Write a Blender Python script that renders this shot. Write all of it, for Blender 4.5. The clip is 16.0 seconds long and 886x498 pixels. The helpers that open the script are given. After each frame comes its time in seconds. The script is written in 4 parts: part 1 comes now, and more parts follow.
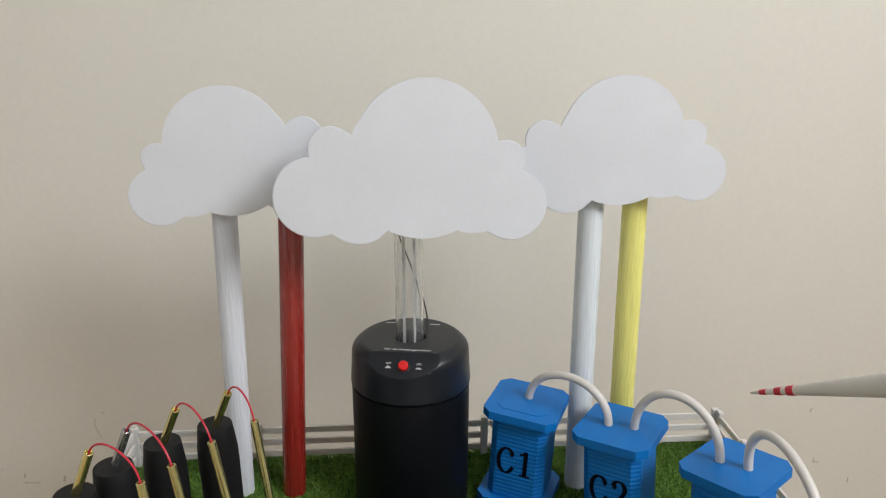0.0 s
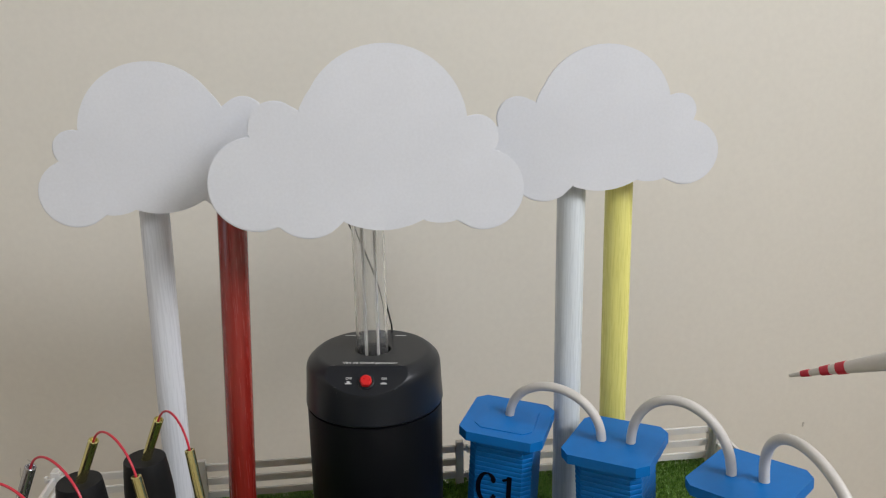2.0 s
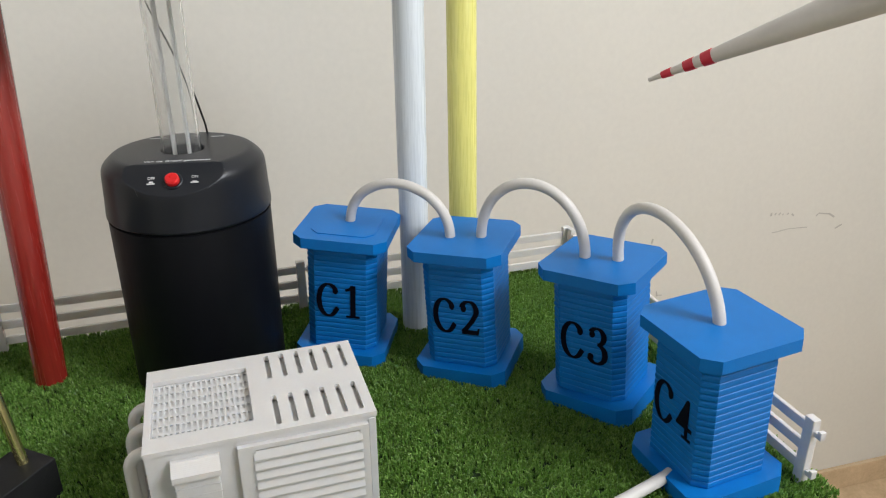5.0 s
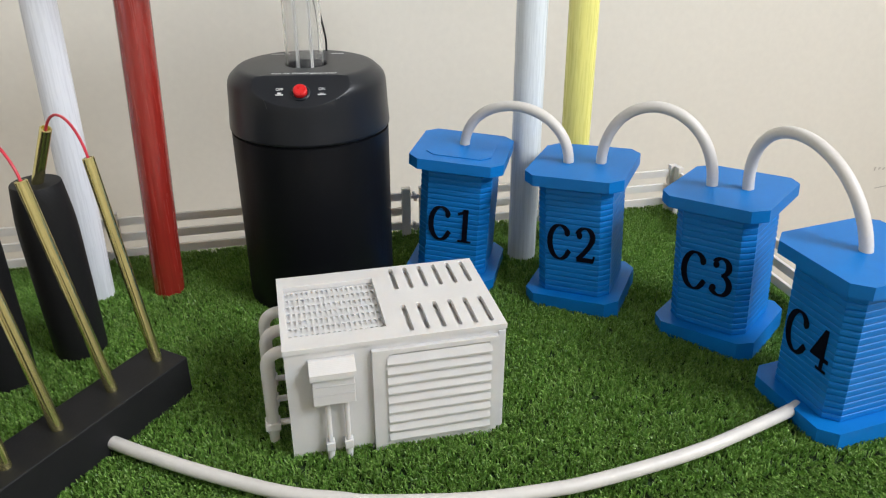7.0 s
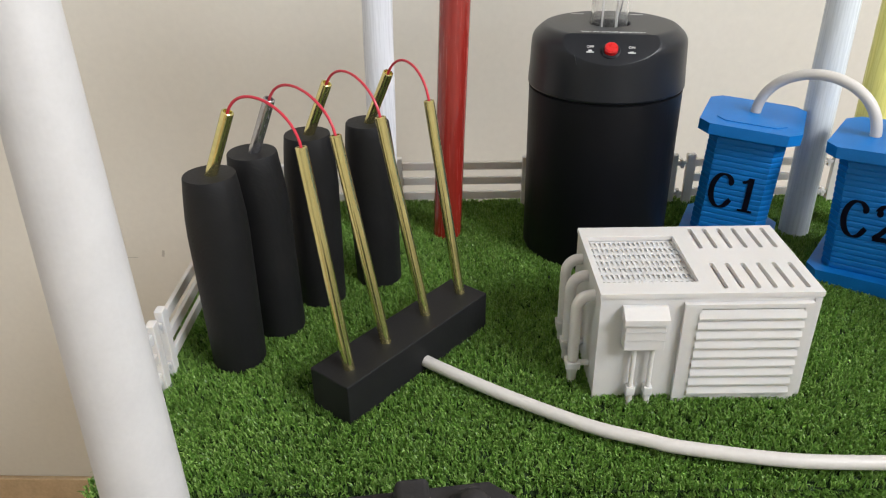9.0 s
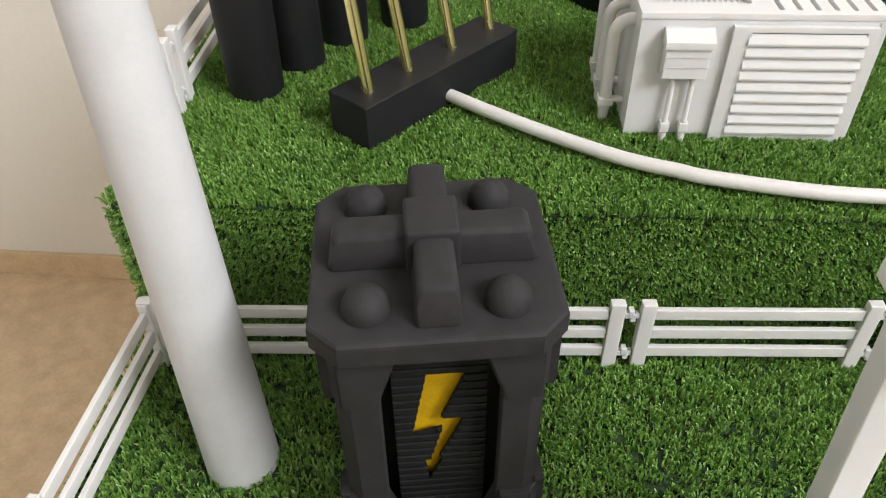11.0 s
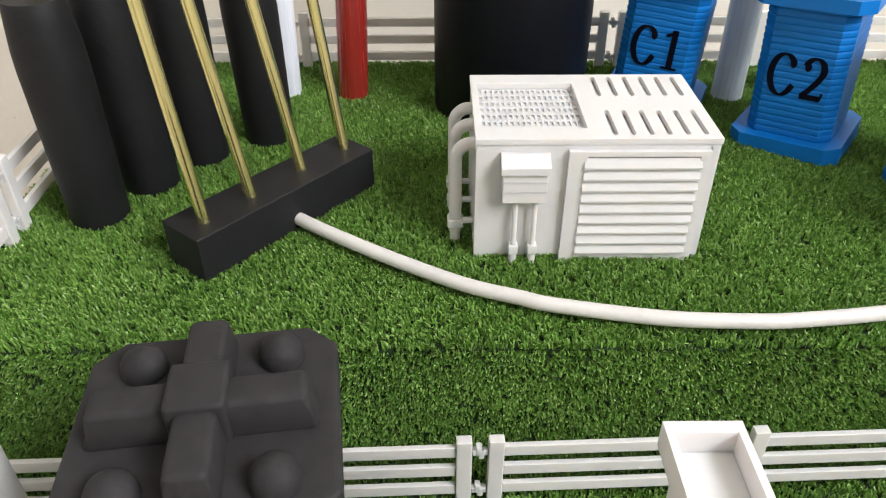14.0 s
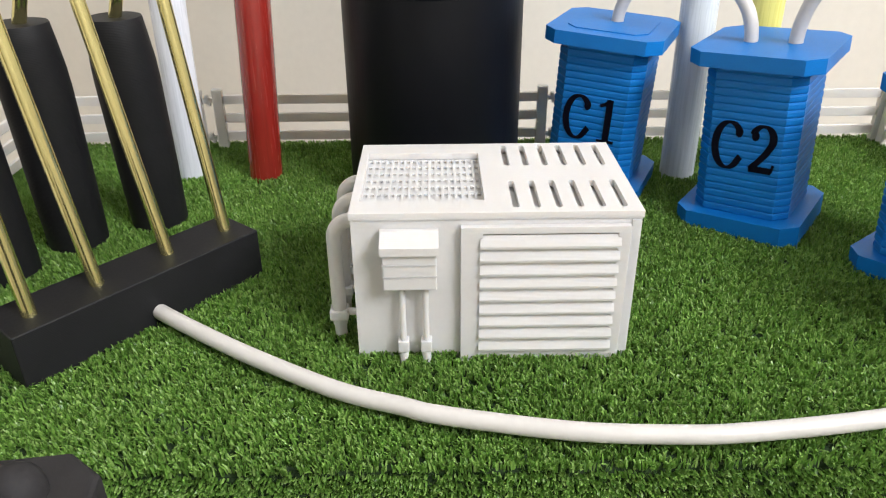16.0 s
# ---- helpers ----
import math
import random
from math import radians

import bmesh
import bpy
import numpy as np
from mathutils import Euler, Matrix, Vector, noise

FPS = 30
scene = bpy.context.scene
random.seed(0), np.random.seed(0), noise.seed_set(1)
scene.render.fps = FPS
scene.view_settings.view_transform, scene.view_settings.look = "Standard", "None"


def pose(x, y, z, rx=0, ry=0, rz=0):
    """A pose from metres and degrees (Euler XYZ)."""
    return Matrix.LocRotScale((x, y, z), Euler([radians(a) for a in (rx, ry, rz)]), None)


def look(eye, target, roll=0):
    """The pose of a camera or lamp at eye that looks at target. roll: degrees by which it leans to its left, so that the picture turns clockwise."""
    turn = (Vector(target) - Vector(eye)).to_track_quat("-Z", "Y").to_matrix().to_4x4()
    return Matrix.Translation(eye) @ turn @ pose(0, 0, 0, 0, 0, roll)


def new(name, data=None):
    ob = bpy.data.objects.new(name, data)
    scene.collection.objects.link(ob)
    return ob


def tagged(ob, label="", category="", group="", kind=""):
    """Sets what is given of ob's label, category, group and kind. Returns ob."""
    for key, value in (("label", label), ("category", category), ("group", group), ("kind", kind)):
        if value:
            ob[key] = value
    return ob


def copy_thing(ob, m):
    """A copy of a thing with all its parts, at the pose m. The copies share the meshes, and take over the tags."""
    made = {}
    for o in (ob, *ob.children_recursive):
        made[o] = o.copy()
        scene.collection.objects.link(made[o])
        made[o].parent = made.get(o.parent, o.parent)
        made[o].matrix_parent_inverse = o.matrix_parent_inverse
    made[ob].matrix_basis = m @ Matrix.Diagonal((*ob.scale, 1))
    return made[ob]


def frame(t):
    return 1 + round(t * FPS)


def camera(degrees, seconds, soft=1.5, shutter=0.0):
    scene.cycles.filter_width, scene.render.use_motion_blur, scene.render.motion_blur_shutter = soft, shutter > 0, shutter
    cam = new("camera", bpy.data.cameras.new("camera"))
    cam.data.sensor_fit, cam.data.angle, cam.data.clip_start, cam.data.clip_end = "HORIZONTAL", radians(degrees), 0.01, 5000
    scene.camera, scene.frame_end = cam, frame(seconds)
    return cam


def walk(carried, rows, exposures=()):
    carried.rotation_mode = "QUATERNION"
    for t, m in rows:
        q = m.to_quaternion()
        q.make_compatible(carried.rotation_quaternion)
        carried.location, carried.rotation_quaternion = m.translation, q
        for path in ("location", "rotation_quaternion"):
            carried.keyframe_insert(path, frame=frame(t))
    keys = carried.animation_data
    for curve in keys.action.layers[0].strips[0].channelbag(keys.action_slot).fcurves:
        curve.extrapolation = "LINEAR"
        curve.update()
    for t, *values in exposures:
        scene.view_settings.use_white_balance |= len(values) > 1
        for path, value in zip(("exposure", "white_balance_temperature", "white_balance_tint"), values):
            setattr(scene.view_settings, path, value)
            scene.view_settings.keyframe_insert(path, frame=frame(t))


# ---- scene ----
cam = camera(61.0, 16.0, 1.15)
PATH = [
    (0, (-0.049, 0.085, 0.694), (0.088, 1.987, 0.09), 0.2),
    (0.5, (-0.051, 0.109, 0.676), (0.106, 2.028, 0.136), 0.1),
    (1, (-0.045, 0.142, 0.651), (0.123, 2.071, 0.152), -0.1),
    (1.5, (-0.049, 0.162, 0.629), (0.147, 2.094, 0.15), -0.2),
    (2, (-0.046, 0.184, 0.606), (0.196, 2.107, 0.109), -0.8),
    (2.5, (-0.035, 0.212, 0.567), (0.274, 2.113, 0.028), -1.0),
    (3, (-0.02, 0.231, 0.534), (0.366, 2.1, -0.063), -1.1),
    (3.5, (-0.01, 0.24, 0.509), (0.449, 2.073, -0.146), -1.0),
    (4, (-0.003, 0.244, 0.496), (0.514, 2.042, -0.211), -0.7),
    (4.2, (-0.001, 0.243, 0.494), (0.537, 2.026, -0.235), -0.8),
    (6.3, (0.0, 0.257, 0.437), (0.565, 1.965, -0.436), 0.3),
    (6.5, (-0.013, 0.257, 0.435), (0.513, 1.974, -0.445), 0.1),
    (7, (-0.068, 0.256, 0.436), (0.346, 1.995, -0.46), 0.1),
    (7.5, (-0.118, 0.249, 0.438), (0.176, 2.01, -0.463), -0.0),
    (8, (-0.157, 0.244, 0.439), (0.001, 2.023, -0.46), -0.6),
    (8.5, (-0.184, 0.24, 0.439), (-0.126, 2.019, -0.472), -0.8),
    (9, (-0.202, 0.235, 0.43), (-0.214, 1.994, -0.522), -1.0),
    (9.5, (-0.206, 0.234, 0.412), (-0.264, 1.942, -0.626), -0.9),
    (10, (-0.203, 0.223, 0.375), (-0.297, 1.863, -0.766), -1.0),
    (10.2, (-0.201, 0.222, 0.366), (-0.302, 1.82, -0.832), -0.8),
    (12.3, (-0.166, 0.195, 0.331), (-0.237, 1.661, -1.027), -0.1),
    (12.5, (-0.158, 0.199, 0.339), (-0.216, 1.685, -0.998), -0.0),
    (13, (-0.137, 0.213, 0.363), (-0.162, 1.761, -0.904), 0.0),
    (13.5, (-0.114, 0.245, 0.363), (-0.109, 1.854, -0.825), -0.1),
    (14, (-0.106, 0.261, 0.359), (-0.091, 1.888, -0.804), -0.0),
    (14.5, (-0.084, 0.295, 0.339), (-0.048, 1.971, -0.752), -0.1),
    (15, (-0.068, 0.321, 0.317), (-0.017, 2.047, -0.691), -0.0),
    (15.5, (-0.054, 0.335, 0.306), (0.004, 2.081, -0.668), 0.1),
    (16, (-0.022, 0.339, 0.303), (-0.009, 2.1, -0.645), -0.5),
]
walk(cam, [(t, look(eye, target, roll)) for t, eye, target, roll in PATH],
     [(0, -0.42, 6500, 10), (1, -0.52, 6480, 10.2), (2, -0.55, 6450, 10.5), (4, -0.26, 6400, 10), (6.5, -0.06, 6280, 9.5), (7.5, 0.1, 6380, 10), (8, 0.13, 6430, 10.5), (9, 0.1, 6430, 10.8), (10, 0.22, 6430, 11), (12.5, 0.48, 6420, 11.5), (14.5, 0.41, 6425, 11.5), (16, 0.39, 6430, 11.5)])

# ---- light ----
world = bpy.data.worlds.new("daylight")
scene.world = world
world.use_nodes = True
wn = world.node_tree
sky = wn.nodes.new("ShaderNodeTexSky")
sky.sky_type, sky.sun_disc = "NISHITA", False
sky.sun_elevation, sky.sun_rotation = radians(38), radians(200)
wn.links.new(sky.outputs["Color"], wn.nodes["Background"].inputs["Color"])
wn.nodes["Background"].inputs["Strength"].default_value = 0.12


def area_lamp(name, x, y, z, wide, high, power, target, colour):
    data = bpy.data.lights.new(name, "AREA")
    data.shape, data.size, data.size_y, data.energy, data.color = "RECTANGLE", wide, high, power, colour
    lamp = new(name, data)
    lamp.matrix_world = look((x, y, z), target)
    return lamp


area_lamp("window_daylight", 1.9, -0.75, 2.12, 1.5, 1.0, 119, (0.2, 0.35, 0.3), (0.97, 0.98, 1.0))
# weak fill lamp added out of view to lift the left-facing sides
area_lamp("side_fill_light", -2.25, -0.3, 1.35, 1.2, 1.2, 4, (-1.0, 0.0, 0.75), (0.95, 0.98, 1.0))


# ---- materials ----
def material(name, colour, rough=0.5, metal=0.0, spread=0.06, scale=40.0, bump=0.0, bump_scale=300.0, stretch=(1, 1, 1), spec=0.5, coat=0.0, second=None):
    """A base colour that varies at two scales, with grain in roughness and relief."""
    m = bpy.data.materials.new(name)
    m.use_nodes = True
    n, l = m.node_tree.nodes, m.node_tree.links
    b = n["Principled BSDF"]
    b.inputs["Roughness"].default_value, b.inputs["Metallic"].default_value = rough, metal
    b.inputs["Specular IOR Level"].default_value = spec
    b.inputs["Coat Weight"].default_value = coat
    co = n.new("ShaderNodeTexCoord")
    mp = n.new("ShaderNodeMapping")
    mp.inputs["Scale"].default_value = stretch
    l.new(co.outputs["Object"], mp.inputs["Vector"])
    big, fine = n.new("ShaderNodeTexNoise"), n.new("ShaderNodeTexNoise")
    big.inputs["Scale"].default_value, big.inputs["Detail"].default_value = scale, 4
    fine.inputs["Scale"].default_value, fine.inputs["Detail"].default_value = bump_scale, 3
    for t in (big, fine):
        l.new(mp.outputs["Vector"], t.inputs["Vector"])
    both = n.new("ShaderNodeMix")
    both.inputs[0].default_value = 0.35
    l.new(big.outputs["Fac"], both.inputs[2])
    l.new(fine.outputs["Fac"], both.inputs[3])
    ramp = n.new("ShaderNodeValToRGB")
    dark = second or tuple(c * (1 - 2.2 * spread) for c in colour)
    ramp.color_ramp.elements[0].position, ramp.color_ramp.elements[1].position = 0.32, 0.66
    ramp.color_ramp.elements[0].color = (*dark, 1)
    ramp.color_ramp.elements[1].color = (*(min(1, c * (1 + spread)) for c in colour), 1)
    l.new(both.outputs[0], ramp.inputs["Fac"])
    l.new(ramp.outputs["Color"], b.inputs["Base Color"])
    rr = n.new("ShaderNodeMapRange")
    rr.inputs["To Min"].default_value, rr.inputs["To Max"].default_value = max(0.02, rough - 0.1), min(1, rough + 0.1)
    l.new(fine.outputs["Fac"], rr.inputs["Value"])
    l.new(rr.outputs["Result"], b.inputs["Roughness"])
    if bump:
        bp = n.new("ShaderNodeBump")
        bp.inputs["Strength"].default_value, bp.inputs["Distance"].default_value = bump, 0.001
        l.new(fine.outputs["Fac"], bp.inputs["Height"])
        l.new(bp.outputs["Normal"], b.inputs["Normal"])
    return m


def print_lines(m, pitch, depth):
    """Fine horizontal layer lines, as a printer leaves them."""
    n, l = m.node_tree.nodes, m.node_tree.links
    b = n["Principled BSDF"]
    co = n.new("ShaderNodeTexCoord")
    wave = n.new("ShaderNodeTexWave")
    wave.bands_direction = "Z"
    wave.inputs["Scale"].default_value, wave.inputs["Distortion"].default_value = 0.314 / pitch, 0.4
    l.new(co.outputs["Object"], wave.inputs["Vector"])
    bp = n.new("ShaderNodeBump")
    bp.inputs["Strength"].default_value, bp.inputs["Distance"].default_value = depth, 0.0005
    l.new(wave.outputs["Fac"], bp.inputs["Height"])
    l.new(bp.outputs["Normal"], b.inputs["Normal"])
    return m


WALL = material("wall_paint", (0.72, 0.698, 0.64), 0.75, 0, 0.025, 0.8, 0.05, 90, spec=0.25)
CEIL = material("ceiling_paint", (0.78, 0.76, 0.72), 0.8, 0, 0.02, 2, 0.1, 80)
FLOOR = material("floor_stone", (0.64, 0.49, 0.32), 0.45, 0, 0.06, 22, 0.1, 140, second=(0.5, 0.365, 0.22))
WHITE = print_lines(material("white_plastic", (0.65, 0.633, 0.618), 0.5, 0, 0.02, 30, 0, 400), 0.0008, 0.12)
# printed plastic lets some light through its edges
wb = WHITE.node_tree.nodes["Principled BSDF"]
wb.inputs["Subsurface Weight"].default_value, wb.inputs["Subsurface Scale"].default_value = 0.5, 0.007
wb.inputs["Subsurface Radius"].default_value = (1.0, 0.85, 0.7)
CREAM = material("cream_plastic", (0.62, 0.595, 0.565), 0.42, 0, 0.03, 30, 0, 300)
BLUE = material("blue_plastic", (0.003, 0.155, 0.5), 0.45, 0, 0.05, 35, 0.05, 600, spec=0.3)
BLACK = print_lines(material("black_plastic", (0.0102, 0.0102, 0.0112), 0.6, 0, 0.08, 40, 0, 500, spec=0.28), 0.0012, 0.2)
INK = material("dark_recess", (0.0022, 0.0024, 0.008), 0.8, 0, 0.05, 60, spec=0.1)
CAP = material("dark_moulded_plastic", (0.0088, 0.011, 0.016), 0.36, 0, 0.08, 30, 0.03, 900, spec=0.4)
DRUM = material("black_drum_plastic", (0.0045, 0.005, 0.0068), 0.46, 0, 0.1, 50, 0.03, 500, stretch=(1, 1, 0.08), spec=0.18)
BATT = material("charcoal_plastic", (0.0245, 0.023, 0.0236), 0.72, 0, 0.12, 90, 0.12, 700, spec=0.25)
BRASS = material("brass", (0.76, 0.69, 0.32), 0.19, 0.95, 0.03, 120, 0.0, 700, stretch=(1, 1, 0.15))
STEEL = material("tarnished_steel", (0.45, 0.44, 0.46), 0.24, 0.9, 0.04, 120, 0.0, 700, stretch=(1, 1, 0.15))
REDPIPE = material("red_pipe", (0.27, 0.022, 0.016), 0.25, 0, 0.12, 90, 0.05, 500, stretch=(1, 1, 0.04), coat=0.3)
YELLOWPIPE = material("yellow_pipe", (0.72, 0.68, 0.2), 0.28, 0, 0.06, 90, 0.05, 500, stretch=(1, 1, 0.04), coat=0.3)
# upright colour streaks on the next two pipes imitate long glossy reflections
WHITEPIPE = material("white_pipe", (0.63, 0.65, 0.7), 0.28, 0, 0.045, 90, 0.04, 500, stretch=(1, 1, 0.04), spec=0.5)
GREYPIPE = material("pale_grey_pipe", (0.62, 0.665, 0.7), 0.28, 0, 0.045, 90, 0.04, 500, stretch=(1, 1, 0.04), spec=0.5)
MATTPIPE = material("matt_white_pipe", (0.51, 0.505, 0.505), 0.45, 0, 0.03, 40, 0.02, 400)
BOARD = material("foam_board", (0.7, 0.72, 0.77), 0.55, 0, 0.03, 9, 0.03, 300)
REDWIRE = material("red_wire", (0.54, 0.024, 0.05), 0.4, 0, 0.05, 80)
BLACKWIRE = material("black_wire", (0.012, 0.012, 0.012), 0.4)
REDCAP = material("red_button_plastic", (0.62, 0.012, 0.014), 0.3)
YELLOW = material("yellow_plastic", (0.62, 0.37, 0.005), 0.45, 0, 0.12, 60, 0.05, 400)
LETTER = material("white_print", (0.7, 0.7, 0.7), 0.6)
BELT = material("white_belt", (0.88, 0.88, 0.88), 0.6)
BACKING = material("turf_backing", (0.021, 0.048, 0.013), 0.9, 0, 0.2, 200, 0.4, 500)
MARK = material("pencil_grey", (0.5, 0.48, 0.44), 0.8)
TABLE = material("table_board", (0.45, 0.42, 0.38), 0.6, 0, 0.05, 20)
CHROME = material("polished_metal", (0.7, 0.7, 0.7), 0.15, 1.0)

GLASS = bpy.data.materials.new("clear_acrylic")
GLASS.use_nodes = True
g = GLASS.node_tree.nodes["Principled BSDF"]
g.inputs["Transmission Weight"].default_value, g.inputs["Roughness"].default_value, g.inputs["IOR"].default_value = 1.0, 0.03, 1.45
g.inputs["Base Color"].default_value = (0.97, 0.98, 0.98, 1)
# a little diffuse white stands in for pale window highlights on scuffed acrylic
highlight_white = GLASS.node_tree.nodes.new("ShaderNodeBsdfDiffuse")
highlight_white.inputs["Color"].default_value = (0.85, 0.85, 0.86, 1)
highlight_mix = GLASS.node_tree.nodes.new("ShaderNodeMixShader")
highlight_mix.inputs["Fac"].default_value = 0.04
GLASS.node_tree.links.new(g.outputs["BSDF"], highlight_mix.inputs[1])
GLASS.node_tree.links.new(highlight_white.outputs["BSDF"], highlight_mix.inputs[2])
GLASS.node_tree.links.new(highlight_mix.outputs["Shader"], GLASS.node_tree.nodes["Material Output"].inputs["Surface"])

TURF = bpy.data.materials.new("artificial_grass")
TURF.use_nodes = True
tn, tl = TURF.node_tree.nodes, TURF.node_tree.links
tb = tn["Principled BSDF"]
tb.inputs["Roughness"].default_value = 0.36
tb.inputs["Specular IOR Level"].default_value = 0.45
geo = tn.new("ShaderNodeNewGeometry")
tr = tn.new("ShaderNodeValToRGB")
tr.color_ramp.elements[0].position, tr.color_ramp.elements[0].color = 0.0, (0.095, 0.215, 0.034, 1)
tr.color_ramp.elements[1].position, tr.color_ramp.elements[1].color = 1.0, (0.33, 0.5, 0.145, 1)
e = tr.color_ramp.elements.new(0.55)
e.color = (0.185, 0.35, 0.06, 1)
tl.new(geo.outputs["Random Per Island"], tr.inputs["Fac"])
tc = tn.new("ShaderNodeTexCoord")
tnoise = tn.new("ShaderNodeTexNoise")
tnoise.inputs["Scale"].default_value = 14
tl.new(tc.outputs["Object"], tnoise.inputs["Vector"])
hue = tn.new("ShaderNodeHueSaturation")
tm = tn.new("ShaderNodeMapRange")
tm.inputs["To Min"].default_value, tm.inputs["To Max"].default_value = 0.75, 1.25
tl.new(tnoise.outputs["Fac"], tm.inputs["Value"])
tl.new(tm.outputs["Result"], hue.inputs["Value"])
tl.new(tr.outputs["Color"], hue.inputs["Color"])
tl.new(hue.outputs["Color"], tb.inputs["Base Color"])
glow_through = tn.new("ShaderNodeBsdfTranslucent")
leaf_mix = tn.new("ShaderNodeMixShader")
leaf_mix.inputs["Fac"].default_value = 0.3
tl.new(hue.outputs["Color"], glow_through.inputs["Color"])
tl.new(tb.outputs["BSDF"], leaf_mix.inputs[1])
tl.new(glow_through.outputs["BSDF"], leaf_mix.inputs[2])
tl.new(leaf_mix.outputs["Shader"], tn["Material Output"].inputs["Surface"])


# ---- mesh tools ----
from mathutils.geometry import delaunay_2d_cdt


def part(name, bm, mat, parent=None, label="", smooth=False):
    """Links a bmesh as one mesh object under a thing or a part."""
    bmesh.ops.recalc_face_normals(bm, faces=bm.faces)
    me = bpy.data.meshes.new(name)
    if smooth:
        for f in bm.faces:
            f.smooth = True
        for ed in bm.edges:
            if len(ed.link_faces) == 2 and ed.calc_face_angle(0) > radians(35):
                ed.smooth = False
    bm.to_mesh(me)
    bm.free()
    me.materials.append(mat)
    ob = new(name, me)
    if parent:
        ob.parent = parent
    if label:
        tagged(ob, label)
    return ob


def thing(name, label, category, m=None, group="", kind=""):
    ob = new(name)
    ob.empty_display_size = 0.02
    ob.matrix_world = m or Matrix()
    return tagged(ob, label, category, group, kind)


def box(x0, x1, y0, y1, z0, z1, bevel=0.0, bm=None):
    own = bmesh.new()
    r = bmesh.ops.create_cube(own, size=1)
    for v in r["verts"]:
        v.co = Vector(((x0 + x1) / 2 + v.co.x * (x1 - x0), (y0 + y1) / 2 + v.co.y * (y1 - y0), (z0 + z1) / 2 + v.co.z * (z1 - z0)))
    if bevel:
        bmesh.ops.bevel(own, geom=own.edges[:], offset=bevel, segments=2, affect="EDGES", profile=0.5)
    return join(bm, own)


def join(bm, own):
    if bm is None:
        return own
    me = bpy.data.meshes.new("tmp")
    own.to_mesh(me)
    own.free()
    bm.from_mesh(me)
    bpy.data.meshes.remove(me)
    return bm


def lathe(profile, segs=48, bm=None):
    """Turns a profile of (radius, z) round the z axis; a radius of 0 closes an end."""
    bm = bm or bmesh.new()
    rings = []
    for r, z in profile:
        if r <= 1e-6:
            rings.append([bm.verts.new((0, 0, z))])
        else:
            rings.append([bm.verts.new((r * math.cos(2 * math.pi * k / segs), r * math.sin(2 * math.pi * k / segs), z)) for k in range(segs)])
    for a, b in zip(rings, rings[1:]):
        for k in range(segs):
            q = [a[k % len(a)], a[(k + 1) % len(a)], b[(k + 1) % len(b)], b[k % len(b)]]
            q = list(dict.fromkeys(q))
            if len(q) > 2:
                bm.faces.new(q)
    return bm


def sweep(points, radius, segs=16, bm=None, caps=True):
    """A round tube along points."""
    bm = bm or bmesh.new()
    pts = [Vector(p) for p in points]
    rings, up = [], None
    for k, p in enumerate(pts):
        d = (pts[min(k + 1, len(pts) - 1)] - pts[max(k - 1, 0)]).normalized()
        if up is None:
            up = d.orthogonal().normalized()
        up = (up - d * up.dot(d)).normalized()
        side = d.cross(up)
        rings.append([bm.verts.new(p + radius * (up * math.cos(2 * math.pi * s / segs) + side * math.sin(2 * math.pi * s / segs))) for s in range(segs)])
    for a, b in zip(rings, rings[1:]):
        for s in range(segs):
            bm.faces.new((a[s], a[(s + 1) % segs], b[(s + 1) % segs], b[s]))
    if caps:
        bm.faces.new(rings[0][::-1])
        bm.faces.new(rings[-1])
    return bm


def inside(p, poly):
    hit = False
    for (x0, y0), (x1, y1) in zip(poly, poly[1:] + poly[:1]):
        if (y0 > p[1]) != (y1 > p[1]) and p[0] < (x1 - x0) * (p[1] - y0) / (y1 - y0) + x0:
            hit = not hit
    return hit


def plate(outer, holes=(), thick=0.003, bm=None):
    """A flat plate in the xy plane from z = 0 up to thick, with real holes."""
    from_loops = [outer, *holes]
    pts, edges = [], []
    for loop in from_loops:
        first = len(pts)
        pts += [Vector(p) for p in loop]
        edges += [(first + k, first + (k + 1) % len(loop)) for k in range(len(loop))]
    if holes:
        co, _, faces = delaunay_2d_cdt(pts, edges, [], 0, 1e-7)[:3]
        keep = []
        for f in faces:
            c = sum((co[i] for i in f), Vector((0, 0))) / len(f)
            if inside(c, list(outer)) and not any(inside(c, list(h)) for h in holes):
                keep.append(f)
    else:
        co, keep = pts, [tuple(range(len(pts)))]
    own = bmesh.new()
    vs = [own.verts.new((p[0], p[1], 0)) for p in co]
    for f in keep:
        own.faces.new([vs[i] for i in f])
    bmesh.ops.delete(own, geom=[v for v in own.verts if not v.link_faces], context="VERTS")
    ext = bmesh.ops.extrude_face_region(own, geom=own.faces[:])
    for v in ext["geom"]:
        if isinstance(v, bmesh.types.BMVert):
            v.co.z += thick
    return join(bm, own)


def moved(bm, m):
    bmesh.ops.transform(bm, matrix=m, verts=bm.verts[:])
    return bm


def rect(x0, x1, y0, y1):
    return [(x0, y0), (x1, y0), (x1, y1), (x0, y1)]


def octagon(half, cut, deep=None):
    if deep:
        return [(px, py + (deep - half) * (1 if py > 0 else -1)) for px, py in octagon(half, cut)]
    return [(-half + cut, -half), (half - cut, -half), (half, -half + cut), (half, half - cut), (half - cut, half), (-half + cut, half), (-half, half - cut), (-half, -half + cut)]


